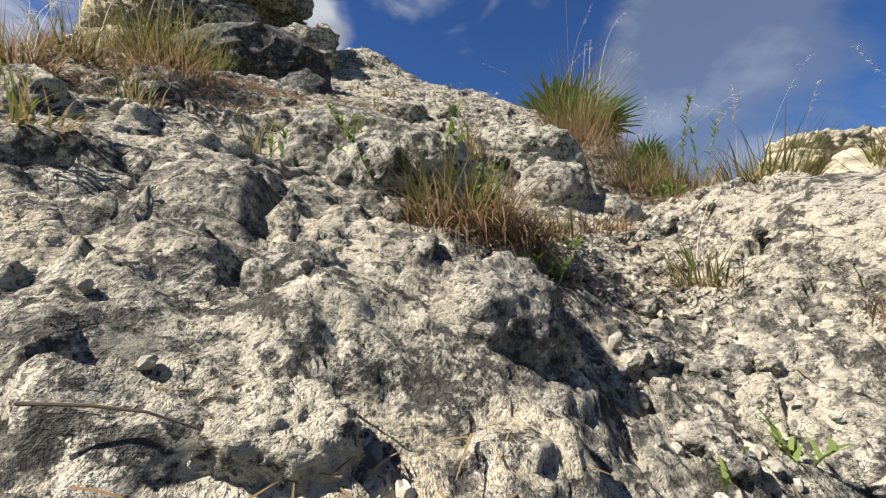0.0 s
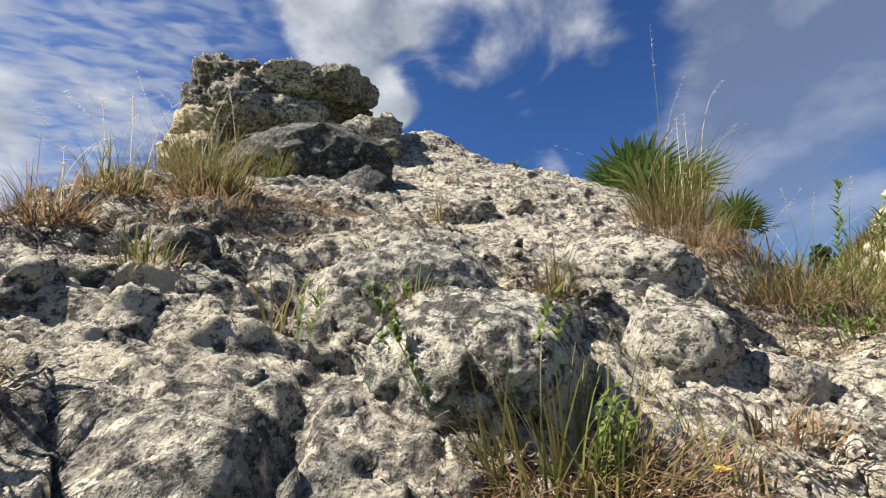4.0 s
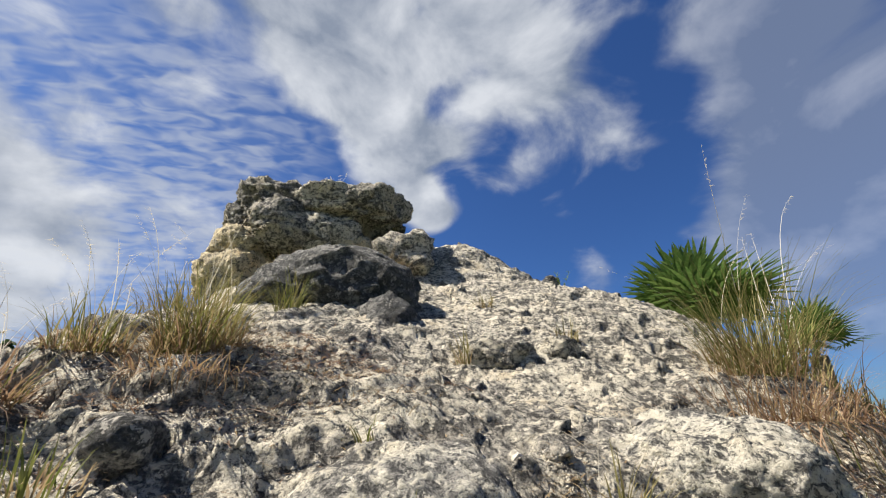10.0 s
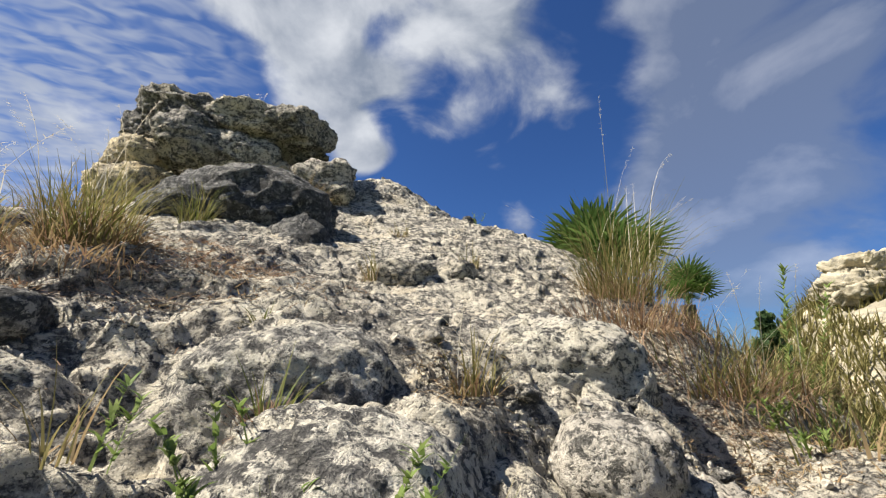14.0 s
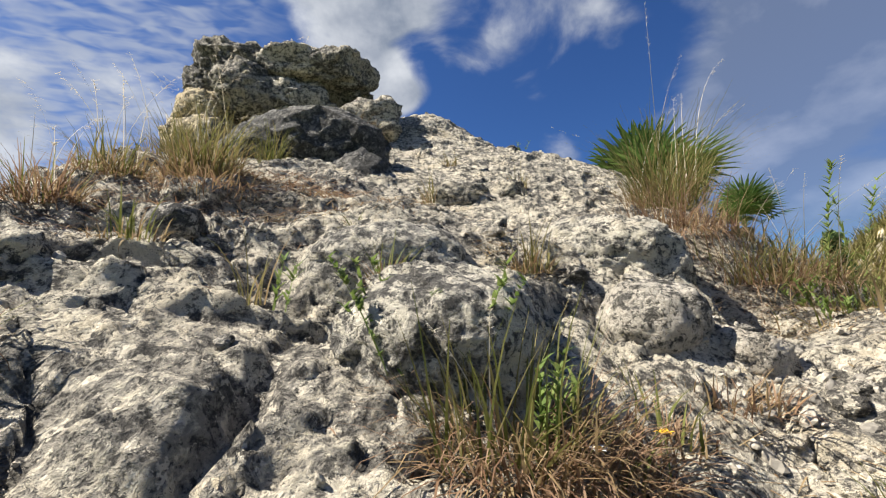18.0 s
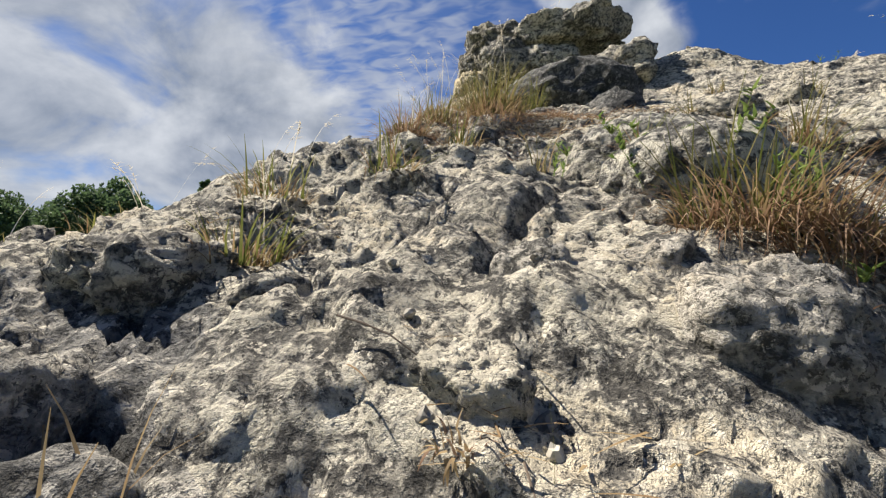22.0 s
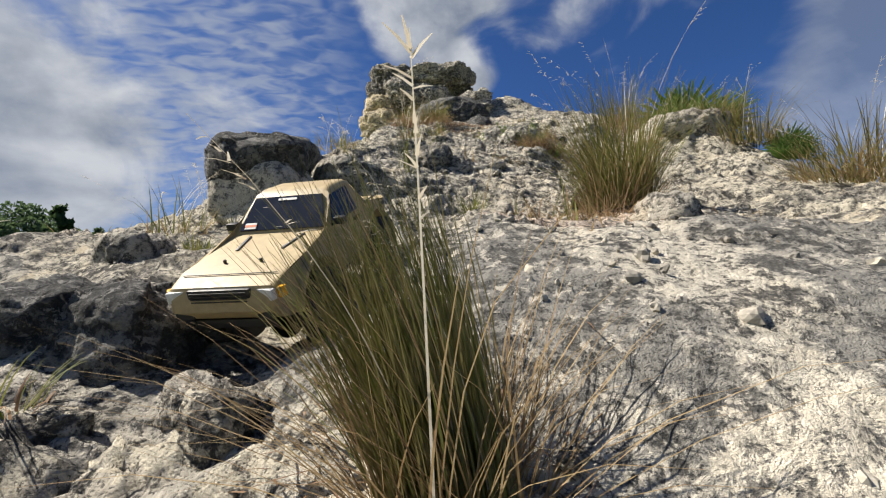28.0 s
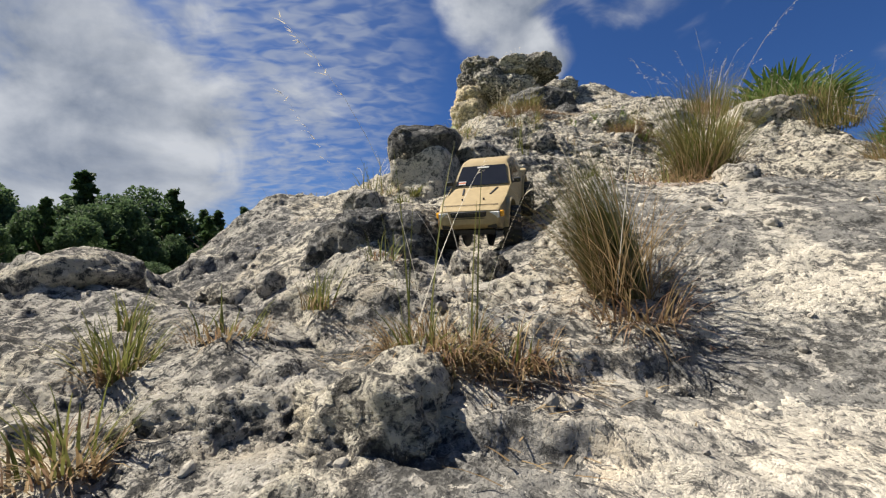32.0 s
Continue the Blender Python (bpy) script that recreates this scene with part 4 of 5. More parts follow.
def palmetto(at, label, seed, fronds=26, size=0.30, stem=1.0):
    """A fan palm: stiff stems, each with a round fan of pointed leaflets."""
    rng = np.random.default_rng(seed)
    top = holder("palmetto", at, label, "palm")
    bm = bmesh.new()
    bmesh.ops.create_cone(bm, cap_ends=True, segments=12, radius1=0.16, radius2=0.12, depth=stem, matrix=Matrix.Translation((0, 0, -stem / 2)))
    me = bpy.data.meshes.new("trunk")
    bm.to_mesh(me)
    bm.free()
    me.materials.append(BARK)
    part_of(top, "trunk", me)
    for k in range(fronds):
        a, up = rng.uniform(0, 6.3), rng.uniform(0.1, 1.25)
        ln = size * rng.uniform(0.75, 1.15)
        way = np.array([math.cos(a) * math.sin(up), math.sin(a) * math.sin(up), math.cos(up)])
        side = np.array([-math.sin(a), math.cos(a), 0.0])
        nrm = np.cross(way, side)
        hub = way * ln * 0.55
        vs, fs = [], []
        sv, sf = strips(np.zeros((1, 3)), np.array([a]), np.array([ln * 0.55]), np.array([up]), np.array([0.0]), np.array([0.02 * size]), 3)
        vs.append(sv), fs.append(sf)
        off = len(sv)
        for j in range(17):
            b = (j - 8) / 8 * 1.9
            d = way * math.cos(b) + side * math.sin(b)
            L = ln * 0.6 * (1 - 0.22 * abs(b) / 1.9) * rng.uniform(0.9, 1.08)
            w = (way * -math.sin(b) + side * math.cos(b)) * 0.024 * size
            sag = -0.06 * L * np.array([0, 0, 1.0])
            pts = [hub - w * 0.3, hub + w * 0.3, hub + d * L * 0.5 + w + nrm * 0.03 * size, hub + d * L * 0.5 - w + nrm * 0.03 * size, hub + d * L * 0.85 + w * 0.5 + sag, hub + d * L * 0.85 - w * 0.5 + sag, hub + d * L + 2 * sag + w * 0.05, hub + d * L + 2 * sag - w * 0.05]
            vs.append(np.array(pts)), fs.append(np.array([[0, 1, 2, 3], [3, 2, 4, 5], [5, 4, 6, 7]]) + off)
            off += 8
        tagged(part_of(top, "frond", mesh_of("frond", np.concatenate(vs), np.concatenate(fs), PALM)), kind="stuff")
    return top


def build_plants():
    # left brow
    tuft(-0.94, 0.87, "dry reddish grass tuft on the brow", 1, green=25, dry=80, red=190, stems=5, spread=0.055, tall=0.14, low=0.9, lean=0.4, stem_tall=0.26)
    tuft(-1.00, 1.06, "pale grass clump with seed stalks on the brow", 2, green=40, olive=60, dry=170, red=60, stems=9, spread=0.07, tall=0.15, stem_tall=0.34)
    tuft(-0.83, 1.19, "dense olive and straw grass clump on the brow", 3, green=40, olive=260, dry=260, red=60, stems=7, spread=0.085, tall=0.21, lean=0.45, stem_tall=0.36)
    tuft(-0.72, 1.08, "trailing dry brown grass under the brow clump", 4, dry=130, red=170, spread=0.10, tall=0.10, lean=1.1)
    tuft(-1.16, 1.42, "olive grass clump with seed stalks", 5, olive=120, dry=120, stems=9, spread=0.11, tall=0.17, stem_tall=0.42)
    tuft(-0.62, 0.80, "low dry tuft among the rocks", 6, green=25, dry=50, spread=0.05, tall=0.09)
    tuft(-0.52, 0.50, "wiry green and dry tuft among the rocks", 7, green=40, dry=50, red=20, spread=0.05, tall=0.10, lean=0.9)
    # around the domes
    tuft(-0.165, 0.855, "small orange and green tuft on bare rock", 8, green=24, red=90, spread=0.018, tall=0.11, lean=0.55, droop=0.7, z=2.115)
    tuft(0.065, 1.12, "small straw-coloured tuft on bare rock", 9, olive=35, dry=60, red=20, spread=0.04, tall=0.14, stems=3)
    tuft(0.04, 0.70, "large red-brown and green tuft in the gully head", 10, dry=330, red=460, olive=60, stems=2, spread=0.09, tall=0.12, low=1.0, lean=0.65, droop=1.5, width=0.0032)
    tuft(0.03, 0.68, "upright green blades in the red-brown tuft", 113, green=70, olive=45, spread=0.085, tall=0.17, lean=0.6, droop=0.5)
    tuft(0.12, 0.70, "tangled red-brown grass beside the large tuft", 114, dry=60, red=260, green=14, spread=0.06, tall=0.10, low=1.0, lean=0.7, droop=1.5)
    tuft(0.20, 0.80, "red-brown grass beside the large tuft", 11, green=25, dry=60, red=110, spread=0.06, tall=0.10)
    weed(-0.09, 0.72, "leaning green weed with feathery leaves", 12, 6, 0.17, 0.75, 150, leaf=0.018)
    weed(-0.01, 0.74, "upright green weed with feathery leaves", 13, 6, 0.16, 0.35, leaf=0.018)
    weed(0.06, 0.70, "upright green weed with feathery leaves", 112, 4, 0.12, 0.3)
    weed(0.17, 0.62, "bright green leafy weed with tiny yellow flowers", 14, 4, 0.07, 0.6)
    tuft(-0.31, 1.74, "small upright straw tuft", 15, olive=30, dry=30, spread=0.03, tall=0.16)
    tuft(0.01, 2.0, "small straw tuft on the upper slope", 16, olive=20, dry=40, spread=0.04, tall=0.13)
    tuft(-0.35, 2.35, "small straw tuft on the upper slope", 17, olive=30, dry=30, spread=0.04, tall=0.12)
    tuft(-0.98, 2.50, "golden dry grass beside the cap rock", 18, dry=160, olive=40, spread=0.10, tall=0.30, low=0.9)
    tuft(-1.0, 1.72, "yellow-green weed tuft under the dark boulder", 19, green=60, olive=50, spread=0.05, tall=0.18)
    tuft(-1.55, 2.45, "golden dry grass under the cap rock", 20, dry=220, olive=60, spread=0.16, tall=0.21, low=0.9)
    tuft(-1.75, 2.95, "thin dry grass on top of the cap rock", 21, dry=50, stems=6, spread=0.10, tall=0.12, z=4.04)
    weed(0.02, 3.30, "small green sprig on the ridge", 22, 2, 0.22, 0.3)
    # right shoulder
    tuft(0.58, 1.93, "tall grass clump with arching seed stalks by the palmetto", 23, green=120, olive=320, dry=260, stems=10, spread=0.13, tall=0.40, stem_tall=0.72, lean=0.5, way=40, pull=0.2, width=0.003)
    tuft(0.52, 1.72, "tangled red-brown grass below the clump", 24, dry=200, red=420, spread=0.15, tall=0.22, low=0.9, lean=0.9)
    tuft(0.70, 1.62, "tangled red-brown and green grass on the shoulder", 25, green=60, dry=190, red=260, olive=70, spread=0.15, tall=0.20, low=0.9, lean=0.9)
    tuft(0.86, 1.72, "green and olive grass on the shoulder", 26, green=60, olive=100, dry=120, red=140, stems=8, spread=0.17, tall=0.20, lean=0.8, stem_tall=0.45)
    tuft(1.02, 1.55, "green and olive grass on the shoulder", 27, green=50, olive=100, dry=130, red=80, stems=7, spread=0.17, tall=0.19, lean=0.8, stem_tall=0.4)
    tuft(0.80, 1.40, "low olive grass on the shoulder", 28, green=50, olive=70, dry=120, red=90, spread=0.16, tall=0.13, lean=0.9)
    weed(0.88, 1.60, "tall thin weed on the shoulder", 29, 1, 0.50, 0.05, leaf=0.035)
    weed(1.02, 1.72, "tall bushy weed on the shoulder", 30, 2, 0.42, 0.12, leaf=0.04)
    weed(0.72, 1.42, "bright leafy weed on the shoulder", 31, 4, 0.10, 0.5)
    for k, (x, y, h) in enumerate(((0.78, 1.52, 0.09), (0.90, 1.42, 0.10), (0.97, 1.60, 0.14), (0.70, 1.28, 0.07), (1.10, 1.45, 0.12), (0.84, 1.30, 0.08))):
        weed(x, y, "bright leafy weed on the shoulder", 100 + k, 4, h, 0.5)
    palmetto((1.72, 6.6, 3.30), "broad green fan palm standing behind the ridge", 32, 64, 1.12, 3.8)
    palmetto((3.72, 8.4, 3.25), "smaller green fan palm behind the shoulder", 33, 34, 0.80, 3.8)
    tuft(0.455, 0.70, "dry and green tuft beside the gully", 34, green=50, dry=110, stems=3, spread=0.06, tall=0.10)
    tuft(0.62, 0.52, "straw-coloured clump at the foot of the outcrop", 35, green=20, dry=150, red=60, spread=0.07, tall=0.12)
    tuft(0.34, 0.95, "dry brown tuft in the gully", 36, dry=90, red=110, spread=0.07, tall=0.10)
    weed(0.29, 0.39, "small leafy green seedling", 37, 3, 0.035, 0.7)
    weed(0.36, 0.41, "small leafy green seedling", 38, 4, 0.04, 0.8)
    tuft(0.02, 0.22, "single green grass stem in a crack", 39, green=1, spread=0.003, tall=0.09, lean=0.1, droop=0.2, width=0.0014)
    # left brow, lower
    tuft(-0.47, 0.21, "dry straw tuft with green blades between rocks", 40, green=50, dry=130, red=30, stems=3, spread=0.06, tall=0.10)
    tuft(-0.60, 0.30, "dry straw tuft on the brow", 41, green=30, dry=90, stems=5, spread=0.06, tall=0.11, stem_tall=0.2)
    tuft(-0.03, 0.20, "tiny dry tuft in a crack", 42, dry=40, red=15, spread=0.02, tall=0.03, lean=1.2)
    tuft(-0.36, -0.23, "tall green reed grass with seed heads", 43, green=9, stems=3, spread=0.03, tall=0.28, lean=0.12, droop=0.4, width=0.0045, stem_tall=0.26)
    tuft(-0.31, -0.27, "tall green reed grass with seed heads", 44, green=7, stems=2, spread=0.025, tall=0.26, lean=0.15, droop=0.4, width=0.0045, stem_tall=0.3)
    tuft(-0.80, -0.10, "sunlit green grass on the sunny flank", 45, green=50, olive=50, dry=60, stems=5, spread=0.12, tall=0.08, stem_tall=0.16)
    tuft(-0.90, 0.15, "sunlit green grass on the sunny flank", 46, green=35, olive=40, dry=60, stems=5, spread=0.10, tall=0.08, stem_tall=0.2)
    tuft(-0.15, 0.02, "thin dry twigs in front of the outcrop", 47, dry=14, spread=0.03, tall=0.11, lean=0.3, low=1.0)
    # round the truck and the end of the way
    tuft(0.325, -1.44, "large olive tussock leaning over bare rock", 48, green=240, olive=560, dry=300, spread=0.05, tall=0.35, low=0.8, lean=0.40, droop=0.7, way=160, pull=0.8, stems=6, stem_tall=0.38, width=0.0024)
    tuft(0.36, -1.49, "straw skirt of the large tussock", 49, dry=110, red=130, spread=0.06, tall=0.12, low=0.9, lean=0.9)
    tuft(0.47, -0.46, "tall olive grass clump high on the slope", 150, green=330, olive=620, dry=320, spread=0.09, tall=0.37, lean=0.5, droop=0.8, stems=14, stem_tall=0.58, way=160, pull=0.2, width=0.003)
    tuft(0.43, -0.56, "dry skirt of the tall grass clump", 51, dry=220, red=170, spread=0.12, tall=0.12, low=0.95, lean=1.1)
    tuft(0.13, -0.80, "short bright green tuft beside pale rock", 52, green=70, dry=15, spread=0.022, tall=0.11, lean=0.35)
    tuft(-0.555, -0.90, "small yellow-green tuft under the tall boulder", 53, green=45, olive=20, spread=0.02, tall=0.07)
    tuft(-0.50, -1.06, "small yellow-green tuft on the lower brow", 54, green=50, olive=15, spread=0.03, tall=0.05)
    tuft(0.12, -1.77, "tangled dry clump at the foot of the slope", 55, green=60, dry=330, red=130, spread=0.062, tall=0.10, low=1.0, lean=0.6, droop=1.5)
    tuft(0.22, -1.72, "tangled dry clump at the foot of the slope", 56, green=30, dry=210, red=80, spread=0.05, tall=0.09, low=1.0, lean=0.6, droop=1.5)
    tuft(0.09, -1.78, "tall green and straw reed stalks", 57, green=4, stems=3, spread=0.03, tall=0.34, lean=0.12, droop=0.3, width=0.004, stem_tall=0.5)
    tuft(0.17, -1.76, "tall green and straw reed stalks", 58, green=3, stems=3, spread=0.03, tall=0.28, lean=0.12, droop=0.3, width=0.004, stem_tall=0.42)
    tuft(-0.15, -1.76, "green and straw tuft on the lower slope", 59, green=40, dry=50, red=15, spread=0.025, tall=0.10)
    tuft(-0.17, -1.92, "straw tuft at the foot of the slope", 60, green=20, dry=110, red=30, spread=0.05, tall=0.09)
    tuft(-0.20, -1.52, "sparse dry weed below the dark bulge", 61, green=25, red=30, spread=0.04, tall=0.09)
    tuft(0.85, -1.05, "dry twiggy clump in a rock hollow", 62, dry=60, red=60, spread=0.08, tall=0.09, lean=1.2)
    tuft(-0.72, -0.95, "pale wispy grass behind the tall boulder", 63, green=30, dry=40, stems=9, spread=0.08, tall=0.16, stem_tall=0.28)
    tuft(-0.70, -0.20, "wispy grass on the sunny flank", 64, green=25, dry=50, stems=6, spread=0.08, tall=0.10, stem_tall=0.22)
    tuft(0.33, -0.85, "sparse dry grass on crumbling pink rock", 65, dry=60, red=30, green=15, spread=0.10, tall=0.12, lean=0.8)


build_plants()


def grass_cover(name, label, xs, ys, n, tall, seed, mat, keep):
    rng = np.random.default_rng(seed)
    x, y = rng.uniform(*xs, n), rng.uniform(*ys, n)
    ok = keep(x, y)
    x, y = x[ok], y[ok]
    base = np.stack([x, y, ground(x, y) - 0.005], 1)
    m = len(x)
    v, f = strips(base, rng.uniform(0, 6.3, m), tall * rng.uniform(0.4, 1.2, m), np.abs(rng.normal(0, 0.3, m)), rng.uniform(0.2, 0.9, m), np.full(m, 0.006 * max(tall / 0.2, 1)), 3)
    tagged(new(name, mesh_of(name, v, f, mat)), label, "grass", kind="stuff")


def daisy(x, y, tall, label, seed, white=True):
    """A small flower: thin stem, a ring of petals and a round yellow heart."""
    rng = np.random.default_rng(seed)
    top = holder("daisy", (x, y, ground_at(x, y)), label, "flower")
    one = np.array([1.0])
    v, f = strips(np.zeros((1, 3)), one * rng.uniform(0, 6), one * tall, one * 0.2, one * 0.2, one * 0.0016, 5)
    part_of(top, "stem", mesh_of("stem", v, f, WEED))
    tip = v.reshape(-1, 2, 3).mean(1)[-1]
    bm = bmesh.new()
    bmesh.ops.create_uvsphere(bm, u_segments=12, v_segments=6, radius=0.0042)
    for p in bm.verts:
        p.co.z *= 0.6
    me = bpy.data.meshes.new("heart")
    bm.to_mesh(me)
    bm.free()
    me.materials.append(POLLEN)
    part_of(top, "heart", me, Matrix.Translation(tip))
    for k in range(6):
        a = k * math.pi / 3 + rng.normal(0, 0.1)
        v, f = strips(np.array([[0.003 * math.cos(a), 0.003 * math.sin(a), 0.0]]), one * a, one * 0.009, one * 1.2, one * 0.5, one * 0.007, 4)
        part_of(top, "petal", mesh_of("petal", v, f, PETAL if white else POLLEN), Matrix.Translation(tip))


daisy(0.145, 0.66, 0.075, "white daisy with a yellow heart in the grass tuft", 1)
daisy(0.205, 0.74, 0.05, "small yellow flower beside the gully", 2, False)

grass_cover("grass_cover", "long sunlit grass over the sunny flank of the hill", (-2.8, -1.0), (-1.6, 1.3), 5000, 0.10, 71, GRASS_OLIVE, lambda x, y: x < -1.2 - 0.15 * np.sin(y * 3))
grass_cover("grass_cover", "long olive grass over the shoulder of the hill", (0.75, 3.2), (1.1, 3.6), 4000, 0.15, 72, GRASS_OLIVE, lambda x, y: x > 0.85 + 0.1 * np.sin(y * 5))
grass_cover("grass_cover", "straw and red-brown grass mixed into the shoulder", (0.70, 3.2), (1.0, 3.6), 5000, 0.12, 73, GRASS_DRY, lambda x, y: x > 0.75 + 0.1 * np.sin(y * 5))
grass_cover("grass_cover", "green grass mixed into the shoulder", (0.75, 3.2), (1.1, 3.6), 1300, 0.18, 75, GRASS_GREEN, lambda x, y: x > 0.9 + 0.1 * np.sin(y * 5))


def litter(label, spots, seed, mat):
    """Dead blades lying flat on the ground. spots: x, y, half width, count."""
    rng = np.random.default_rng(seed)
    x = np.concatenate([rng.normal(a, w, n) for a, _, w, n in spots])
    y = np.concatenate([rng.normal(c, w * 0.7, n) for _, c, w, n in spots])
    m = len(x)
    base = np.stack([x, y, ground(x, y) + 0.006], 1)
    v, f = strips(base, rng.uniform(0, 6.3, m), rng.uniform(0.015, 0.06, m), rng.uniform(1.2, 1.6, m), rng.uniform(0.0, 0.5, m), rng.uniform(0.0012, 0.0028, m), 3)
    tagged(new("grass_litter", mesh_of("grass_litter", v, f, mat)), label, "grass", kind="stuff")


litter("dead reddish grass lying under the brow clumps", ((-0.70, 1.25, 0.18, 1100), (-0.85, 0.95, 0.14, 700), (-0.55, 1.45, 0.16, 500), (0.60, 1.50, 0.13, 900), (0.13, 0.66, 0.10, 220), (0.50, -0.62, 0.10, 160), (0.30, -1.45, 0.09, 200)), 81, GRASS_RED)
litter("dead straw lying between the rocks", ((-0.55, 1.20, 0.2, 600), (0.62, 1.30, 0.14, 700), (0.02, 1.12, 0.05, 200), (0.42, 0.75, 0.10, 200), (0.03, 0.2, 0.08, 60), (0.15, -1.75, 0.12, 260), (0.40, -0.80, 0.16, 200), (-0.48, 0.2, 0.08, 120)), 82, GRASS_DRY)

def twig(points, thick, seed):
    """A dead stick lying on the ground, thinner towards its end."""
    bm = bmesh.new()
    pts = [Vector((x, y, ground_at(x, y) + lift)) for x, y, lift in points]
    rings = []
    for i, p in enumerate(pts):
        way = (pts[min(i + 1, len(pts) - 1)] - pts[max(i - 1, 0)]).normalized()
        side = way.cross(Vector((0, 0, 1))).normalized()
        up = side.cross(way)
        w = thick * (1 - 0.6 * i / len(pts))
        rings.append([bm.verts.new(p + (side * math.cos(k * math.pi / 3) + up * math.sin(k * math.pi / 3)) * w) for k in range(6)])
    for a, c in zip(rings, rings[1:]):
        for k in range(6):
            bm.faces.new((a[k], a[(k + 1) % 6], c[(k + 1) % 6], c[k]))
    bm.faces.new(rings[0]), bm.faces.new(rings[-1][::-1])
    me = bpy.data.meshes.new("twig")
    bm.to_mesh(me)
    bm.free()
    me.materials.append(BARK)
    tagged(new("twig", me), "dead brown twig lying across the rock", "twig", "dead twigs on the slope")


twig(((-0.17, 0.185, 0.012), (-0.145, 0.195, 0.008), (-0.122, 0.205, 0.006), (-0.100, 0.215, 0.010)), 0.0011, 1)
twig(((-0.092, 0.258, 0.008), (-0.07, 0.262, 0.010), (-0.052, 0.262, 0.006)), 0.0013, 2)
twig(((0.02, 0.20, 0.008), (0.05, 0.205, 0.022), (0.085, 0.20, 0.018), (0.12, 0.19, 0.010)), 0.0011, 3)
twig(((0.00, 0.215, 0.006), (0.035, 0.19, 0.018), (0.07, 0.185, 0.012)), 0.0009, 4)
twig(((0.30, 0.33, 0.008), (0.33, 0.37, 0.014), (0.35, 0.43, 0.010), (0.355, 0.48, 0.006)), 0.0011, 5)
twig(((0.05, -1.60, 0.008), (0.11, -1.58, 0.016), (0.18, -1.60, 0.010)), 0.0012, 6)
twig(((0.22, -1.80, 0.008), (0.30, -1.77, 0.014), (0.37, -1.78, 0.008)), 0.0011, 7)
twig(((-0.60, 1.12, 0.008), (-0.54, 1.10, 0.018), (-0.47, 1.09, 0.010)), 0.0015, 8)

# grass on the ridge across the slab
tuft(0.98, 0.75, "tall olive grass behind the low limestone dome", 95, green=80, olive=180, dry=150, stems=6, spread=0.12, tall=0.26, stem_tall=0.4)
tuft(1.08, 0.62, "tall olive grass behind the low limestone dome", 96, green=60, olive=180, dry=150, stems=6, spread=0.12, tall=0.26, stem_tall=0.4)
tuft(0.80, 1.06, "tall olive grass behind the low limestone dome", 97, green=40, olive=110, dry=120, stems=5, spread=0.09, tall=0.22, stem_tall=0.34)
tuft(1.25, 0.10, "tall yellow-green grass on the ridge", 84, olive=360, dry=420, stems=8, spread=0.16, tall=0.30, stem_tall=0.45)
tuft(1.48, 0.30, "tall yellow-green grass on the ridge", 85, olive=360, dry=420, stems=8, spread=0.18, tall=0.32, stem_tall=0.45)
tuft(1.66, 0.02, "tall yellow-green grass on the ridge", 86, olive=360, dry=420, stems=8, spread=0.18, tall=0.30, stem_tall=0.45)
tuft(-0.26, -2.03, "green and straw tuft among grey rocks", 87, green=60, olive=40, dry=90, red=30, spread=0.035, tall=0.12)
tuft(-0.10, -2.13, "straw tuft with green blades at the foot of the slope", 88, green=40, dry=120, red=40, spread=0.04, tall=0.10)
tuft(-0.43, -1.95, "small green tuft in a crack", 89, green=45, dry=20, spread=0.02, tall=0.08)
tuft(-0.36, 0.78, "thin straw stalks between boulders", 90, dry=8, olive=6, spread=0.02, tall=0.13, lean=0.3, low=1.0)
weed(-0.33, 0.80, "leaning pale green weed with feathery leaves", 91, 2, 0.10, 0.3)
tuft(-0.33, 1.12, "low green sprig on top of the dome", 92, green=20, olive=12, spread=0.03, tall=0.05, lean=1.2)


# ---- the model truck ----
TAN = material("tan_plastic", plain((0.37, 0.285, 0.155), 0.48, vary=0.10, scale=70.0, relief=0.05, Specular_IOR_Level=0.25))
BLACK = material("black_plastic", plain((0.018, 0.018, 0.019), 0.5, vary=0.2))
RUBBER = material("dusty_rubber", plain((0.045, 0.043, 0.040), 0.85, vary=0.35, scale=60.0, relief=0.3))
TINT = material("tinted_window", plain((0.022, 0.024, 0.030), 0.08, vary=0.05))
STEEL = material("bare_steel", plain((0.42, 0.41, 0.40), 0.4, 0.9))
RED = material("red_anodised", plain((0.40, 0.03, 0.025), 0.4, 0.5))
LAMP = material("lamp_lens", plain((0.62, 0.62, 0.60), 0.12, vary=0.1, scale=200.0))
AMBER = material("amber_lens", plain((0.75, 0.36, 0.03), 0.2))
TAIL = material("red_lens", plain((0.45, 0.02, 0.015), 0.2))
WHITE = material("white_sticker", plain((0.72, 0.71, 0.68), 0.5))
ORANGE = material("orange_sticker", plain((0.65, 0.17, 0.06), 0.5))


def part(name, bm, mat, parent, label="", m=None, soft=True):
    me = bpy.data.meshes.new(name)
    bmesh.ops.recalc_face_normals(bm, faces=bm.faces)
    bm.to_mesh(me)
    bm.free()
    me.materials.append(mat)
    if soft:
        me.polygons.foreach_set("use_smooth", np.ones(len(me.polygons), bool))
        me.set_sharp_from_angle(angle=radians(35))
    return part_of(parent, name, me, m, label)


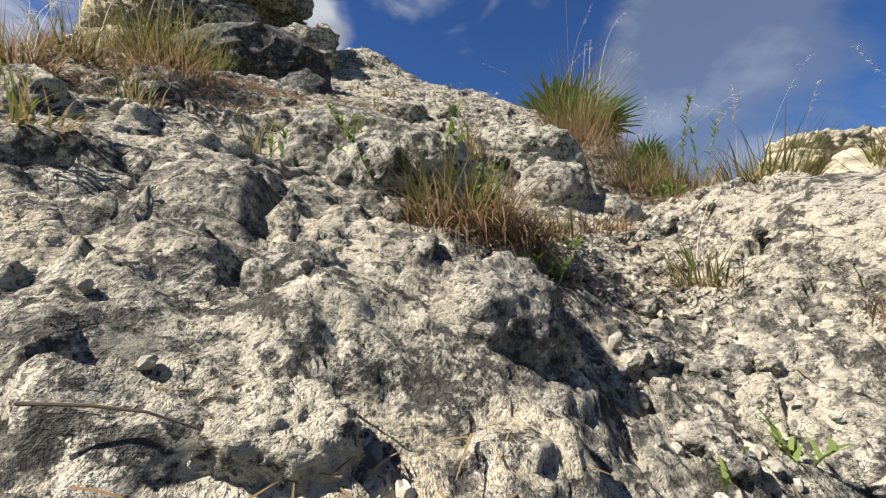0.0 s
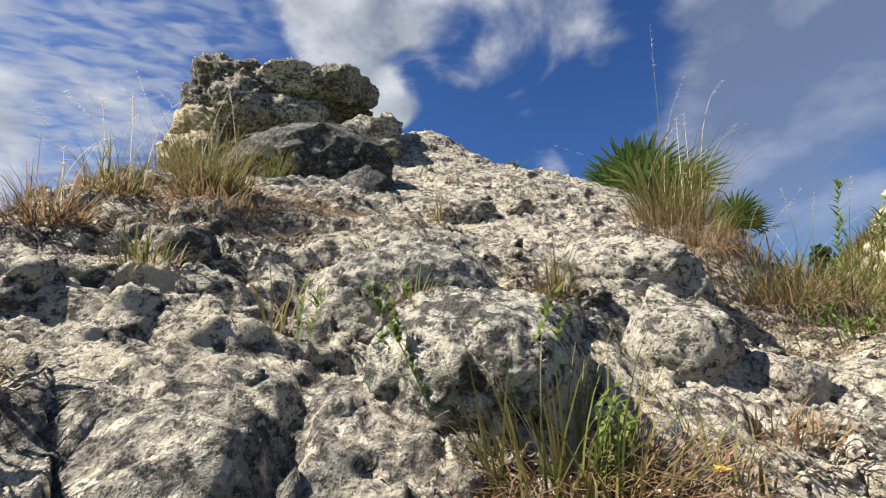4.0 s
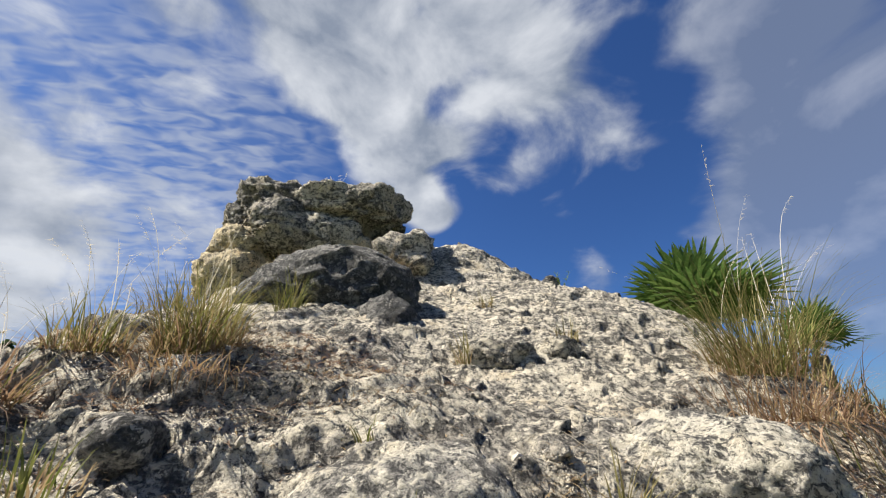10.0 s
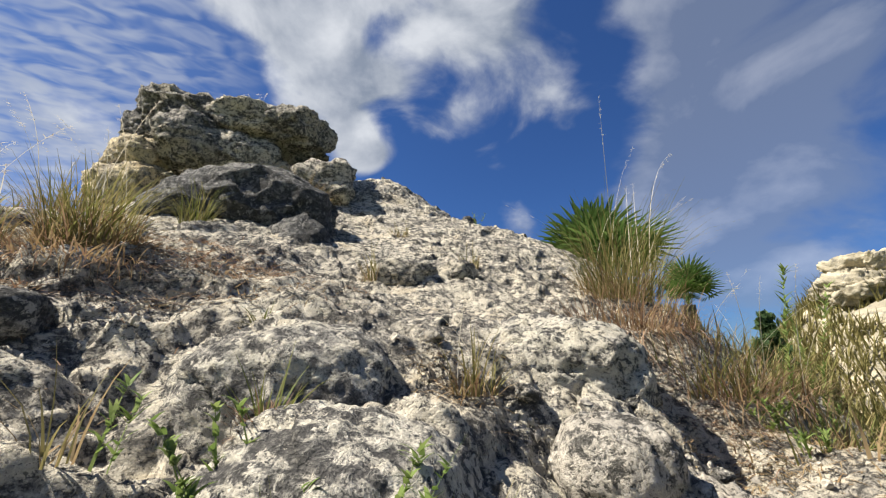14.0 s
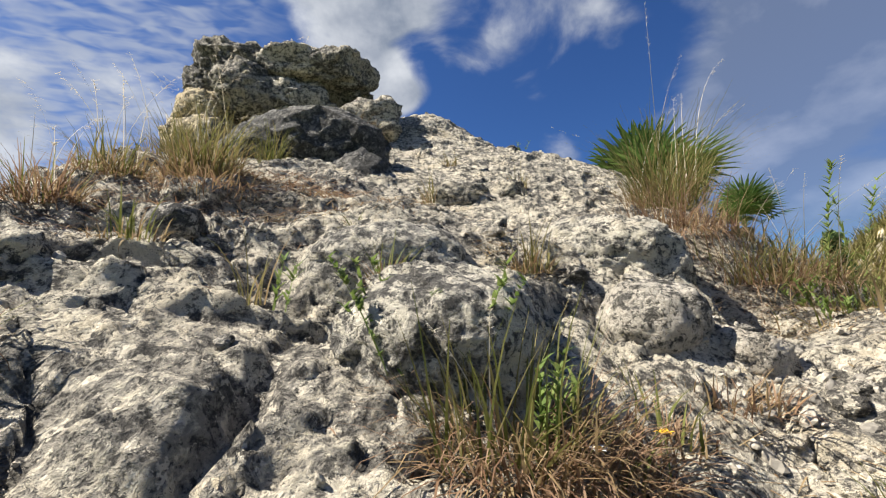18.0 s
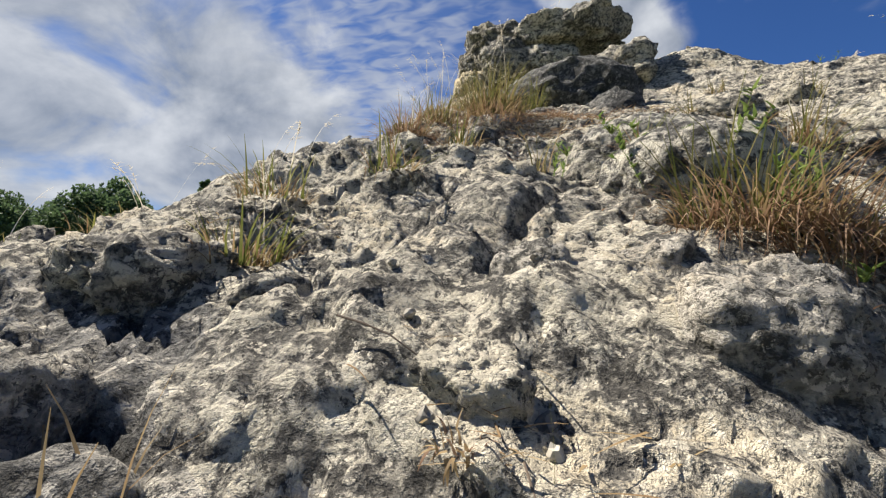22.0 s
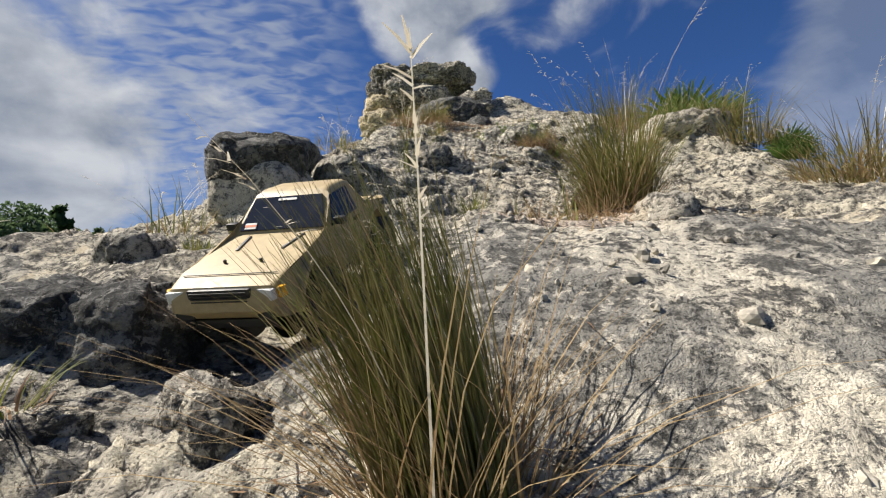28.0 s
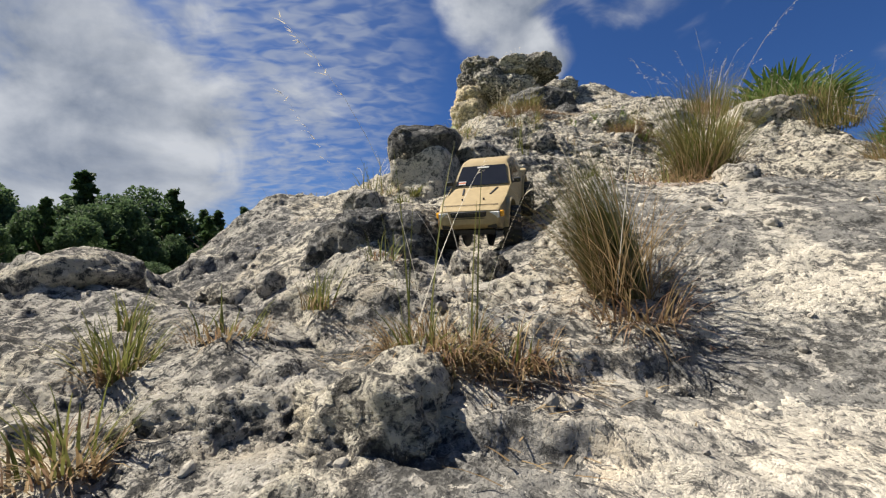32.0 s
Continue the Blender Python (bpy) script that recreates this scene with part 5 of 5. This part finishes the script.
def box(size, at=(0, 0, 0), bevel=0.0, m=None):
    bm = bmesh.new()
    bmesh.ops.create_cube(bm, size=1.0, matrix=Matrix.Translation(at) @ (m or Matrix()) @ Matrix.Diagonal((*size, 1)))
    if bevel:
        bmesh.ops.bevel(bm, geom=bm.edges[:], offset=bevel, segments=2, affect="EDGES", profile=0.6)
    return bm


def rod(a, b, r, seg=10):
    bm = bmesh.new()
    a, b = Vector(a), Vector(b)
    m = Matrix.Translation((a + b) / 2) @ (b - a).to_track_quat("Z", "Y").to_matrix().to_4x4()
    bmesh.ops.create_cone(bm, cap_ends=True, segments=seg, radius1=r, radius2=r, depth=(b - a).length, matrix=m)
    return bm


def prism(points, y0, y1):
    """A side profile (x, z) drawn out from y0 to y1."""
    bm = bmesh.new()
    a = [bm.verts.new((x, y0, z)) for x, z in points]
    b = [bm.verts.new((x, y1, z)) for x, z in points]
    bm.faces.new(a), bm.faces.new(b[::-1])
    for i in range(len(points)):
        j = (i + 1) % len(points)
        bm.faces.new((a[i], a[j], b[j], b[i]))
    return bm


AXLE, RADIUS, HALF = 0.158, 0.059, 0.094


def arch(x, r, n=9):
    """The rim of a wheel opening, from its back to its front, in the sill line."""
    lo = math.asin((0.083 - 0.066) / r)
    return [(x - r * math.cos(lo + (math.pi - 2 * lo) * i / n), 0.066 + r * math.sin(lo + (math.pi - 2 * lo) * i / n)) for i in range(n + 1)]


def side_y(z):
    """Half width of the body at a height: the cab leans in above the belt line."""
    return HALF - 0.34 * max(z - 0.158, 0) - 0.10 * max(0.10 - z, 0)


def wheel(truck, x, y, steer=0.0):
    hub = new("wheel")
    hub.parent = truck
    hub.empty_display_size = 0.03
    hub.matrix_local = pose(x, y, RADIUS, 0, 0, steer)
    wide = 0.048
    bm = bmesh.new()
    ring = [(0.62, -0.40), (0.80, -0.50), (0.87, -0.50), (0.94, -0.48), (0.96, -0.38), (0.965, -0.22), (0.97, -0.06), (0.97, 0.06), (0.965, 0.22), (0.96, 0.38), (0.94, 0.48), (0.87, 0.50), (0.80, 0.50), (0.62, 0.40)]
    n = 160
    rows = []
    for k in range(n):
        a = 2 * math.pi * k / n
        row = []
        for r, w in ring:
            # chevron lugs, staggered from side to side
            lug = r > 0.85 and (k + (4 if w > 0 else 0) + round(abs(w) * 6)) % 8 in (1, 2, 3, 4)
            side = 1 + (0.08 if lug and abs(w) > 0.47 else 0)
            r = r + (0.06 if lug else 0)
            row.append(bm.verts.new((RADIUS * r * math.cos(a), wide * w * side, RADIUS * r * math.sin(a))))
        rows.append(row)
    for k in range(n):
        for i in range(len(ring)):
            j = (i + 1) % len(ring)
            bm.faces.new((rows[k][i], rows[k][j], rows[(k + 1) % n][j], rows[(k + 1) % n][i]))
    part("tyre", bm, RUBBER, hub, "knobbly dusty black crawler tyre", soft=False)
    out = 1 if y > 0 else -1
    bm = bmesh.new()
    for r, d in ((0.62, 0.036), (0.55, 0.030)):
        bmesh.ops.create_cone(bm, cap_ends=True, segments=28, radius1=RADIUS * r, radius2=RADIUS * r * 0.97, depth=d, matrix=Matrix.Rotation(math.pi / 2, 4, "X"))
    for k in range(6):
        m = Matrix.Rotation(k * math.pi / 3, 4, "Y") @ Matrix.Translation((RADIUS * 0.30, out * 0.0185, 0))
        bmesh.ops.create_cube(bm, size=1.0, matrix=m @ Matrix.Diagonal((0.022, 0.004, 0.007, 1)))
    part("rim", bm, BLACK, hub, "black beadlock rim")
    for k in range(16):
        a = 2 * math.pi * k / 16
        bm = bmesh.new()
        bmesh.ops.create_cone(bm, cap_ends=True, segments=6, radius1=0.0016, radius2=0.0012, depth=0.003, matrix=Matrix.Translation((RADIUS * 0.56 * math.cos(a), out * 0.0195, RADIUS * 0.56 * math.sin(a))) @ Matrix.Rotation(math.pi / 2, 4, "X"))
        part("bolt", bm, STEEL, hub)
    bm = bmesh.new()
    bmesh.ops.create_cone(bm, cap_ends=True, segments=6, radius1=0.0042, radius2=0.004, depth=0.006, matrix=Matrix.Translation((0, out * 0.021, 0)) @ Matrix.Rotation(math.pi / 2, 4, "X"))
    part("wheel_nut", bm, STEEL, hub)


def build_truck(at):
    truck = holder("model_truck", (0, 0, 0), "tan radio-controlled pickup crawler with black tyres, nose down among rocks", "toy truck")
    body = [(0.262, 0.092), (0.272, 0.106), (0.270, 0.124), (0.262, 0.140), (0.225, 0.150), (0.082, 0.163), (0.020, 0.222), (-0.004, 0.228), (-0.070, 0.227), (-0.088, 0.220), (-0.112, 0.160), (-0.246, 0.154), (-0.252, 0.130), (-0.246, 0.098), (-0.236, 0.088)]
    low = arch(-AXLE, 0.073) + [(-0.02, 0.078), (0.04, 0.080)] + arch(AXLE, 0.073) + [(0.240, 0.083)]
    bm = prism(body + low, -1, 1)
    for v in bm.verts:
        nose = 1 - 0.15 * max((v.co.x - 0.16) / 0.11, 0) ** 2
        v.co.y *= side_y(v.co.z) * nose
    crisp = [e for e in bm.edges if abs(e.verts[0].co.y - e.verts[1].co.y) < 0.03 and e.verts[0].co.z > 0.087 and e.verts[1].co.z > 0.087 and not any(abs(abs(v.co.x) - AXLE) < 0.07 and v.co.z < 0.1395 for v in e.verts)]
    bmesh.ops.bevel(bm, geom=crisp, offset=0.010, segments=4, affect="EDGES", profile=0.6)
    shell = part("body", bm, TAN, truck, "smooth tan plastic pickup body")
    # flared lips round the wheel openings
    for x in (AXLE, -AXLE):
        for s in (-1, 1):
            bm = bmesh.new()
            pts = arch(x, 0.073, 16)
            ring = []
            for px, pz in pts:
                k = 1.085
                qx, qz = x + (px - x) * k, 0.066 + (pz - 0.066) * k
                ring.append([bm.verts.new((px, s * (side_y(pz) + 0.006), pz)), bm.verts.new((qx, s * (side_y(qz) + 0.005), qz)), bm.verts.new((qx, s * (side_y(qz) - 0.006), qz)), bm.verts.new((px, s * (side_y(pz) - 0.012), pz))])
            for a, b in zip(ring, ring[1:]):
                for i in range(4):
                    bm.faces.new((a[i], a[(i + 1) % 4], b[(i + 1) % 4], b[i]))
            part("wheel_arch", bm, TAN, shell)
            bm = bmesh.new()
            bmesh.ops.create_cone(bm, cap_ends=True, segments=24, radius1=0.068, radius2=0.068, depth=0.004, matrix=Matrix.Translation((x, s * 0.035, 0.075)) @ Matrix.Rotation(math.pi / 2, 4, "X"))
            part("inner_arch", bm, BLACK, shell)

    def panel(name, pts, s, mat, label="", lift=0.0015, parent=shell):
        bm = bmesh.new()
        a = [bm.verts.new((x, s * (side_y(z) + lift), z)) for x, z in pts]
        b = [bm.verts.new((x, s * (side_y(z) - 0.003), z)) for x, z in pts]
        bm.faces.new(a), bm.faces.new(b[::-1])
        for i in range(len(pts)):
            j = (i + 1) % len(pts)
            bm.faces.new((a[i], a[j], b[j], b[i]))
        return part(name, bm, mat, parent, label, soft=False)

    for s in (-1, 1):
        panel("side_window", [(0.068, 0.166), (0.021, 0.214), (-0.058, 0.215), (-0.060, 0.166)], s, TINT, "black tinted side window")
        panel("door_handle", [(-0.035, 0.148), (-0.035, 0.153), (-0.055, 0.154), (-0.055, 0.149)], s, BLACK, "dark door handle", 0.003)
        panel("side_badge", [(-0.210, 0.134), (-0.210, 0.143), (-0.238, 0.143), (-0.238, 0.134)], s, BLACK, "dark badge on the bed side")
        mirror = part("mirror", box((0.016, 0.020, 0.013), (0.060, s * (HALF + 0.010), 0.174), 0.003), BLACK, shell, "black door mirror")
        part("mirror_arm", rod((0.060, s * (HALF - 0.004), 0.168), (0.060, s * (HALF + 0.006), 0.172), 0.002, 6), BLACK, mirror)
        lamp = part("headlight", box((0.010, 0.032, 0.016), (0.262, s * 0.066, 0.128), 0.002, Matrix.Rotation(-0.25 * s, 4, "Z")), LAMP, shell, "clear headlight lens")
        part("marker_lens", box((0.012, 0.009, 0.016), (0.254, s * 0.086, 0.128), 0.002, Matrix.Rotation(-0.7 * s, 4, "Z")), AMBER, lamp, "amber corner lens")
        part("bumper_light", box((0.008, 0.024, 0.014), (0.266, s * 0.062, 0.100), 0.002, Matrix.Rotation(-0.2 * s, 4, "Z")), BLACK, shell, "dark recessed bumper light")
        part("hood_vent", box((0.060, 0.005, 0.002), (0.125, s * 0.045, 0.1604), 0.0006, Matrix.Rotation(0.09, 4, "Y") @ Matrix.Rotation(-0.18 * s, 4, "Z")), BLACK, shell, "dark hood vent")
        part("taillight", box((0.006, 0.018, 0.022), (-0.250, s * 0.078, 0.138), 0.002), TAIL, shell, "red tail light")
        part("bed_rail", box((0.128, 0.004, 0.0025), (-0.180, s * 0.072, 0.1578), 0.0006, Matrix.Rotation(-0.045, 4, "Y")), BLACK, shell, "dark seam beside the bed cover")
    # windscreen and rear window lie on the sloping ends of the cab
    for name, x0, z0, x1, z1, w0, w1, label in (("windscreen", 0.0775, 0.1675, 0.0265, 0.2155, 0.080, 0.066, "dark reflecting windscreen"), ("rear_window", -0.109, 0.170, -0.0925, 0.213, 0.074, 0.064, "black tinted rear window")):
        d = Vector((z1 - z0, 0, x0 - x1)).normalized() * (1 if name == "windscreen" else -1)
        d = d if (d.x > 0) == (name == "windscreen") else -d
        bm = bmesh.new()
        outer = [Vector((x0, w0, z0)), Vector((x0, -w0, z0)), Vector((x1, -w1, z1)), Vector((x1, w1, z1))]
        a = [bm.verts.new(p + d * 0.0028) for p in outer]
        b = [bm.verts.new(p - d * 0.004) for p in outer]
        bm.faces.new(a), bm.faces.new(b[::-1])
        for i in range(4):
            bm.faces.new((a[i], a[(i + 1) % 4], b[(i + 1) % 4], b[i]))
        glass = part(name, bm, TINT, shell, label, soft=False)
        if name == "windscreen":
            lie = Matrix.Translation((0.0715 + d.x * 0.0035, -0.060, 0.1735 + d.z * 0.0035)) @ Matrix.Rotation(math.atan2(d.x, d.z), 4, "Y")
            part("sticker", box((0.012, 0.022, 0.0008), m=lie), WHITE, glass, "white and orange sticker", soft=False)
            part("sticker_band", box((0.005, 0.022, 0.0012), m=lie), ORANGE, glass, soft=False)
            lie = Matrix.Translation((0.032 + d.x * 0.0035, 0, 0.2105 + d.z * 0.0035)) @ Matrix.Rotation(math.atan2(d.x, d.z), 4, "Y")
            part("banner", box((0.0045, 0.036, 0.0008), m=lie), WHITE, glass, "pale lettering strip", soft=False)
    grille = part("grille", box((0.008, 0.096, 0.022), (0.2655, 0, 0.1275), 0.003), BLACK, shell, "black slatted grille")
    part("hood_seam", box((0.0016, 0.150, 0.0012), (0.236, 0, 0.1487), 0.0004), BLACK, shell, "dark seam across the front of the hood")
    for i in range(4):
        part("slat", box((0.004, 0.086, 0.0016), (0.2695, 0, 0.1212 + 0.0042 * i)), BLACK, grille, soft=False)
    part("tailgate", box((0.005, 0.128, 0.024), (-0.2505, 0, 0.138), 0.0015), BLACK, shell, "dark tailgate panel")
    part("number_plate", box((0.002, 0.026, 0.012), (-0.2538, 0.040, 0.136), 0.0004), WHITE, shell, "small pale plate")
    for i in range(2):
        part("body_post", rod((0.20, 0.03 * (1 - 2 * i), 0.150), (0.20, 0.03 * (1 - 2 * i), 0.158), 0.0025, 8), BLACK, shell)
    # running gear
    for s in (-1, 1):
        part("frame_rail", box((0.44, 0.006, 0.016), (0, s * 0.032, 0.078), 0.001), BLACK, truck, "black steel chassis rail")
        part("rock_slider", rod((-0.075, s * 0.082, 0.072), (0.075, s * 0.082, 0.072), 0.004), BLACK, truck, "black rock slider")
        for x in (AXLE, -AXLE):
            part("shock", rod((x - 0.012, s * 0.045, 0.062), (x - 0.030, s * 0.038, 0.135), 0.008, 12), BLACK, truck, "black coil-over shock")
            part("link", rod((x, s * 0.050, 0.058), (x * 0.25, s * 0.030, 0.066), 0.003), STEEL, truck, "steel suspension link")
    part("skid_plate", box((0.11, 0.062, 0.012), (0, 0, 0.066), 0.003), BLACK, truck, "black skid plate")
    part("front_skid", box((0.095, 0.086, 0.006), (0.200, 0, 0.060), 0.002, Matrix.Rotation(-0.25, 4, "Y")), BLACK, truck, "black sloping front skid plate")
    part("steering_servo", box((0.034, 0.056, 0.030), (0.180, 0, 0.090), 0.003), BLACK, truck)
    part("tie_rod", rod((0.178, -0.080, 0.064), (0.178, 0.080, 0.064), 0.0028), STEEL, truck, "bare steel steering rod")
    part("gearbox", box((0.09, 0.05, 0.04), (0.03, 0, 0.095), 0.004), BLACK, truck)
    part("battery_tray", box((0.12, 0.05, 0.02), (0.12, 0, 0.098), 0.003), RED, truck, "red tray showing under the body")
    part("front_bumper", box((0.014, 0.13, 0.014), (0.245, 0, 0.077), 0.003), BLACK, truck, "black front bumper bar")
    for x in (AXLE, -AXLE):
        axle = part("axle", rod((x, -0.085, RADIUS), (x, 0.085, RADIUS), 0.009, 12), BLACK, truck, "black axle tube")
        bm = bmesh.new()
        bmesh.ops.create_uvsphere(bm, u_segments=14, v_segments=10, radius=0.019, matrix=Matrix.Translation((x, 0.016, RADIUS)))
        part("differential", bm, BLACK, axle)
        part("drive_shaft", rod((x, 0.010, RADIUS), (x * 0.2, 0.006, 0.080), 0.004), STEEL, truck, "steel drive shaft")
    for x, y, steer in ((AXLE, 0.096, at[5]), (AXLE, -0.096, at[5]), (-AXLE, 0.096, 0), (-AXLE, -0.096, 0)):
        wheel(truck, x, y, steer)
    truck.matrix_world = pose(at[0], at[1], at[2], at[3][0], at[3][1], at[4])
    return truck


build_truck((-0.121, -1.068, 1.105, (0, 25), -76.5, 8))


# ---- distance ----
def crown_mesh(name, shape, seed, mat, n=900, leaf=0.5):
    """Many small leaf clumps spread over a crown of lobes."""
    rng = np.random.default_rng(seed)
    pts = []
    if shape == "pine":
        # boughs from the trunk, shorter towards the tip and drooping a little
        m = 70
        hb = 0.12 + 0.86 * (np.arange(m) + rng.random(m)) / m
        ab, lb = rng.uniform(0, 6.3, m), (0.30 * (1 - hb) + 0.025) * rng.uniform(0.55, 1.15, m)
        i = rng.integers(0, m, n)
        s = rng.uniform(0.05, 1, n)
        pts = np.stack([lb[i] * s * np.cos(ab[i]), lb[i] * s * np.sin(ab[i]), hb[i] + 0.05 * s * (1 - hb[i])], 1) + rng.normal(0, 0.011, (n, 3))
    else:
        out = rng.normal(size=(24, 3))
        out /= np.linalg.norm(out, axis=1)[:, None]
        lobes = (0, 0, 0.60) + out * (0.30, 0.30, 0.28) * rng.uniform(0.35, 1, (24, 1)) ** 0.5
        which = rng.integers(0, 24, n)
        d = rng.normal(size=(n, 3))
        d /= np.linalg.norm(d, axis=1)[:, None]
        pts = lobes[which] + d * (0.125 * rng.random((n, 1)) ** 0.4)
    v, f = [], []
    s = leaf * rng.uniform(0.5, 1.2, n)
    for k in range(n):
        e1, e2 = rng.normal(size=3), rng.normal(size=3)
        e1 /= np.linalg.norm(e1)
        e2 -= e1 * (e1 @ e2)
        e2 /= np.linalg.norm(e2)
        c = pts[k]
        v += [c - e1 * s[k], c + e2 * s[k] * 0.6, c + e1 * s[k], c - e2 * s[k] * 0.6]
        f.append((4 * k, 4 * k + 1, 4 * k + 2, 4 * k + 3))
    return mesh_of(name, np.array(v), np.array(f), mat, False)


def trunk_mesh(name):
    bm = bmesh.new()
    bmesh.ops.create_cone(bm, cap_ends=True, segments=8, radius1=0.035, radius2=0.012, depth=0.75, matrix=Matrix.Translation((0, 0, 0.375)))
    for a in range(4):
        m = Matrix.Rotation(a * 1.6, 4, "Z") @ Matrix.Translation((0, 0, 0.35 + 0.07 * a)) @ Matrix.Rotation(0.9, 4, "Y") @ Matrix.Translation((0, 0, 0.12))
        bmesh.ops.create_cone(bm, cap_ends=True, segments=5, radius1=0.014, radius2=0.005, depth=0.26, matrix=m)
    me = bpy.data.meshes.new(name)
    bm.to_mesh(me)
    bm.free()
    me.materials.append(BARK)
    return me


def build_trees():
    rng = np.random.default_rng(30)
    trunk = trunk_mesh("trunk")
    kinds = [("pine", crown_mesh("crown", "pine", 1, PINE, 3600, 0.028), "tall dark green pine at the edge of the meadow"),
             ("pine", crown_mesh("crown", "pine", 2, PINE, 3600, 0.030), "tall dark green pine at the edge of the meadow"),
             ("oak", crown_mesh("crown", "oak", 3, LEAF, 8000, 0.021), "broad dark green leafy tree at the edge of the meadow"),
             ("oak", crown_mesh("crown", "oak", 4, LEAF, 8000, 0.022), "broad dark green leafy tree at the edge of the meadow")]
    for i in range(150):
        az = radians(float(rng.uniform(48, 132)) if i < 110 else float(rng.uniform(-60, 30)))
        dist = rng.uniform(34, 60) if i < 110 else rng.uniform(70, 95)
        kind, crown, label = kinds[(0, 1, 0, 2, 3, 2, 3)[int(rng.integers(7))]]
        h = (rng.uniform(8.5, 10.5) if i % 6 == 0 else rng.uniform(5.0, 8.0)) * dist / 46 if i < 110 else rng.uniform(5, 8)
        wide = h * (1.0 if kind == "pine" else 0.85) * rng.uniform(0.8, 1.2)
        x, y = -math.sin(az) * dist, math.cos(az) * dist
        top = holder("tree", (x, y, -0.15), label, "tree")
        top["group"] = "trees along the meadow"
        m = Matrix.Diagonal((wide, wide, h, 1)) @ Matrix.Rotation(rng.uniform(0, 6.3), 4, "Z")
        part_of(top, "trunk", trunk, m)
        part_of(top, "crown", crown, m)
    for i in range(70):
        az = radians(float(rng.uniform(48, 132)))
        dist, s = rng.uniform(30, 36), rng.uniform(1.6, 3.0)
        top = holder("bush", (-math.sin(az) * dist, math.cos(az) * dist, -0.5), "dark green undergrowth at the foot of the trees", "bush")
        top["group"] = "undergrowth along the meadow"
        part_of(top, "foliage", kinds[2 + i % 2][1], Matrix.Diagonal((s * 1.6, s * 1.6, s, 1)) @ Matrix.Rotation(rng.uniform(0, 6.3), 4, "Z"))


build_trees()


def knoll(k):
    """Pale rock with straw-coloured soil and grey ledges, at the scale of a hill."""
    p = k.add("ShaderNodeNewGeometry").outputs["Position"]
    n = k.noise(k.vmath("MULTIPLY", p, (1.0, 1.0, 2.6)), 1.3, 6.0, 0.65, 0.4)
    col = k.mix(k.step(n, 0.40, 0.58), (0.46, 0.40, 0.29, 1), (0.25, 0.225, 0.165, 1))
    col = k.mix(k.step(k.noise(p, 4.0, 5.0, 0.7), 0.54, 0.66, 0.0, 0.8), col, (0.12, 0.115, 0.10, 1))
    bump = k.add("ShaderNodeBump", {}, Strength=0.8, Distance=0.12, Height=n).outputs[0]
    return bsdf(k, col, 0.92, 0.0, bump, Specular_IOR_Level=0.2)


FAR_ROCK = material("far_limestone", knoll)


def far_mound():
    """The second limestone knoll, off to the right."""
    n = 130
    u = np.linspace(-1, 1, n)
    gx, gy = np.meshgrid(u, u)

    def height(x, y):
        p = np.stack([x, y, np.zeros_like(x)], 1)
        r = np.sqrt((x / 6.5) ** 2 + (y / 6.0) ** 2) + 0.10 * fbm(p, 0.35, 3, 3)
        return 5.1 * (1 - smooth(r, 0.12, 1.0)) + 0.55 * fbm(p, 0.6, 5, 7, 0.6) + 0.25 * facets(p, 0.8, 9, 0.5, 0.5, 0.2) - 0.4

    x, y = gx.ravel() * 7.5, gy.ravel() * 7.0
    ob = new("far_mound", mesh_of("far_mound", np.stack([x, y, height(x, y)], 1), grid_faces(n, n), FAR_ROCK))
    ob.matrix_world = pose(11.3, 12.4, 0)
    tagged(ob, "sunlit golden limestone knoll beyond the shoulder", "hill", kind="structure")
    rng = np.random.default_rng(77)
    m = 30000
    gx, gy = rng.uniform(-6.5, 4.0, m), rng.uniform(-6.5, 3.0, m)
    q = np.stack([gx, gy, np.zeros(m)], 1)
    gz = height(gx, gy)
    ok = (fbm(q, 0.5, 3, 9) > -0.35) & (gz < 4.7)
    base = np.stack([gx + 11.3, gy + 12.4, gz - 0.05], 1)[ok]
    k = len(base)
    v, f = strips(base, rng.uniform(0, 6.3, k), rng.uniform(0.3, 0.75, k), np.abs(rng.normal(0, 0.25, k)), rng.uniform(0.2, 0.9, k), np.full(k, 0.045), 3)
    tagged(new("far_grass", mesh_of("far_grass", v, f, GRASS_OLIVE)), "yellow-green grass on the far knoll", "grass", kind="stuff")
    for i, (x, y, sx) in enumerate(((9.3, 12.0, 0.55), (9.95, 12.2, 0.8), (10.9, 12.4, 1.2), (11.8, 12.5, 0.9), (12.7, 12.6, 1.3))):
        z = float(height(np.array([x - 11.3]), np.array([y - 12.4]))[0])
        boulder("boulder", "grey ledge of rock on the far knoll", (x, y, z + 0.02), (sx, 0.8, 0.42), 20 * i, FAR_ROCK, 91 + i, 5, 10, 0.2, 0.8)
    pine = crown_mesh("crown", "pine", 9, PINE, 2600, 0.032)
    for x, y, h in ((6.2, 10.4, 3.6),):
        top = holder("tree", (x, y, -0.2), "young dark green conifer behind the shoulder", "tree")
        mm = Matrix.Diagonal((h * 0.9, h * 0.9, h, 1))
        part_of(top, "trunk", trunk_mesh("trunk"), mm)
        part_of(top, "crown", pine, mm)


far_mound()
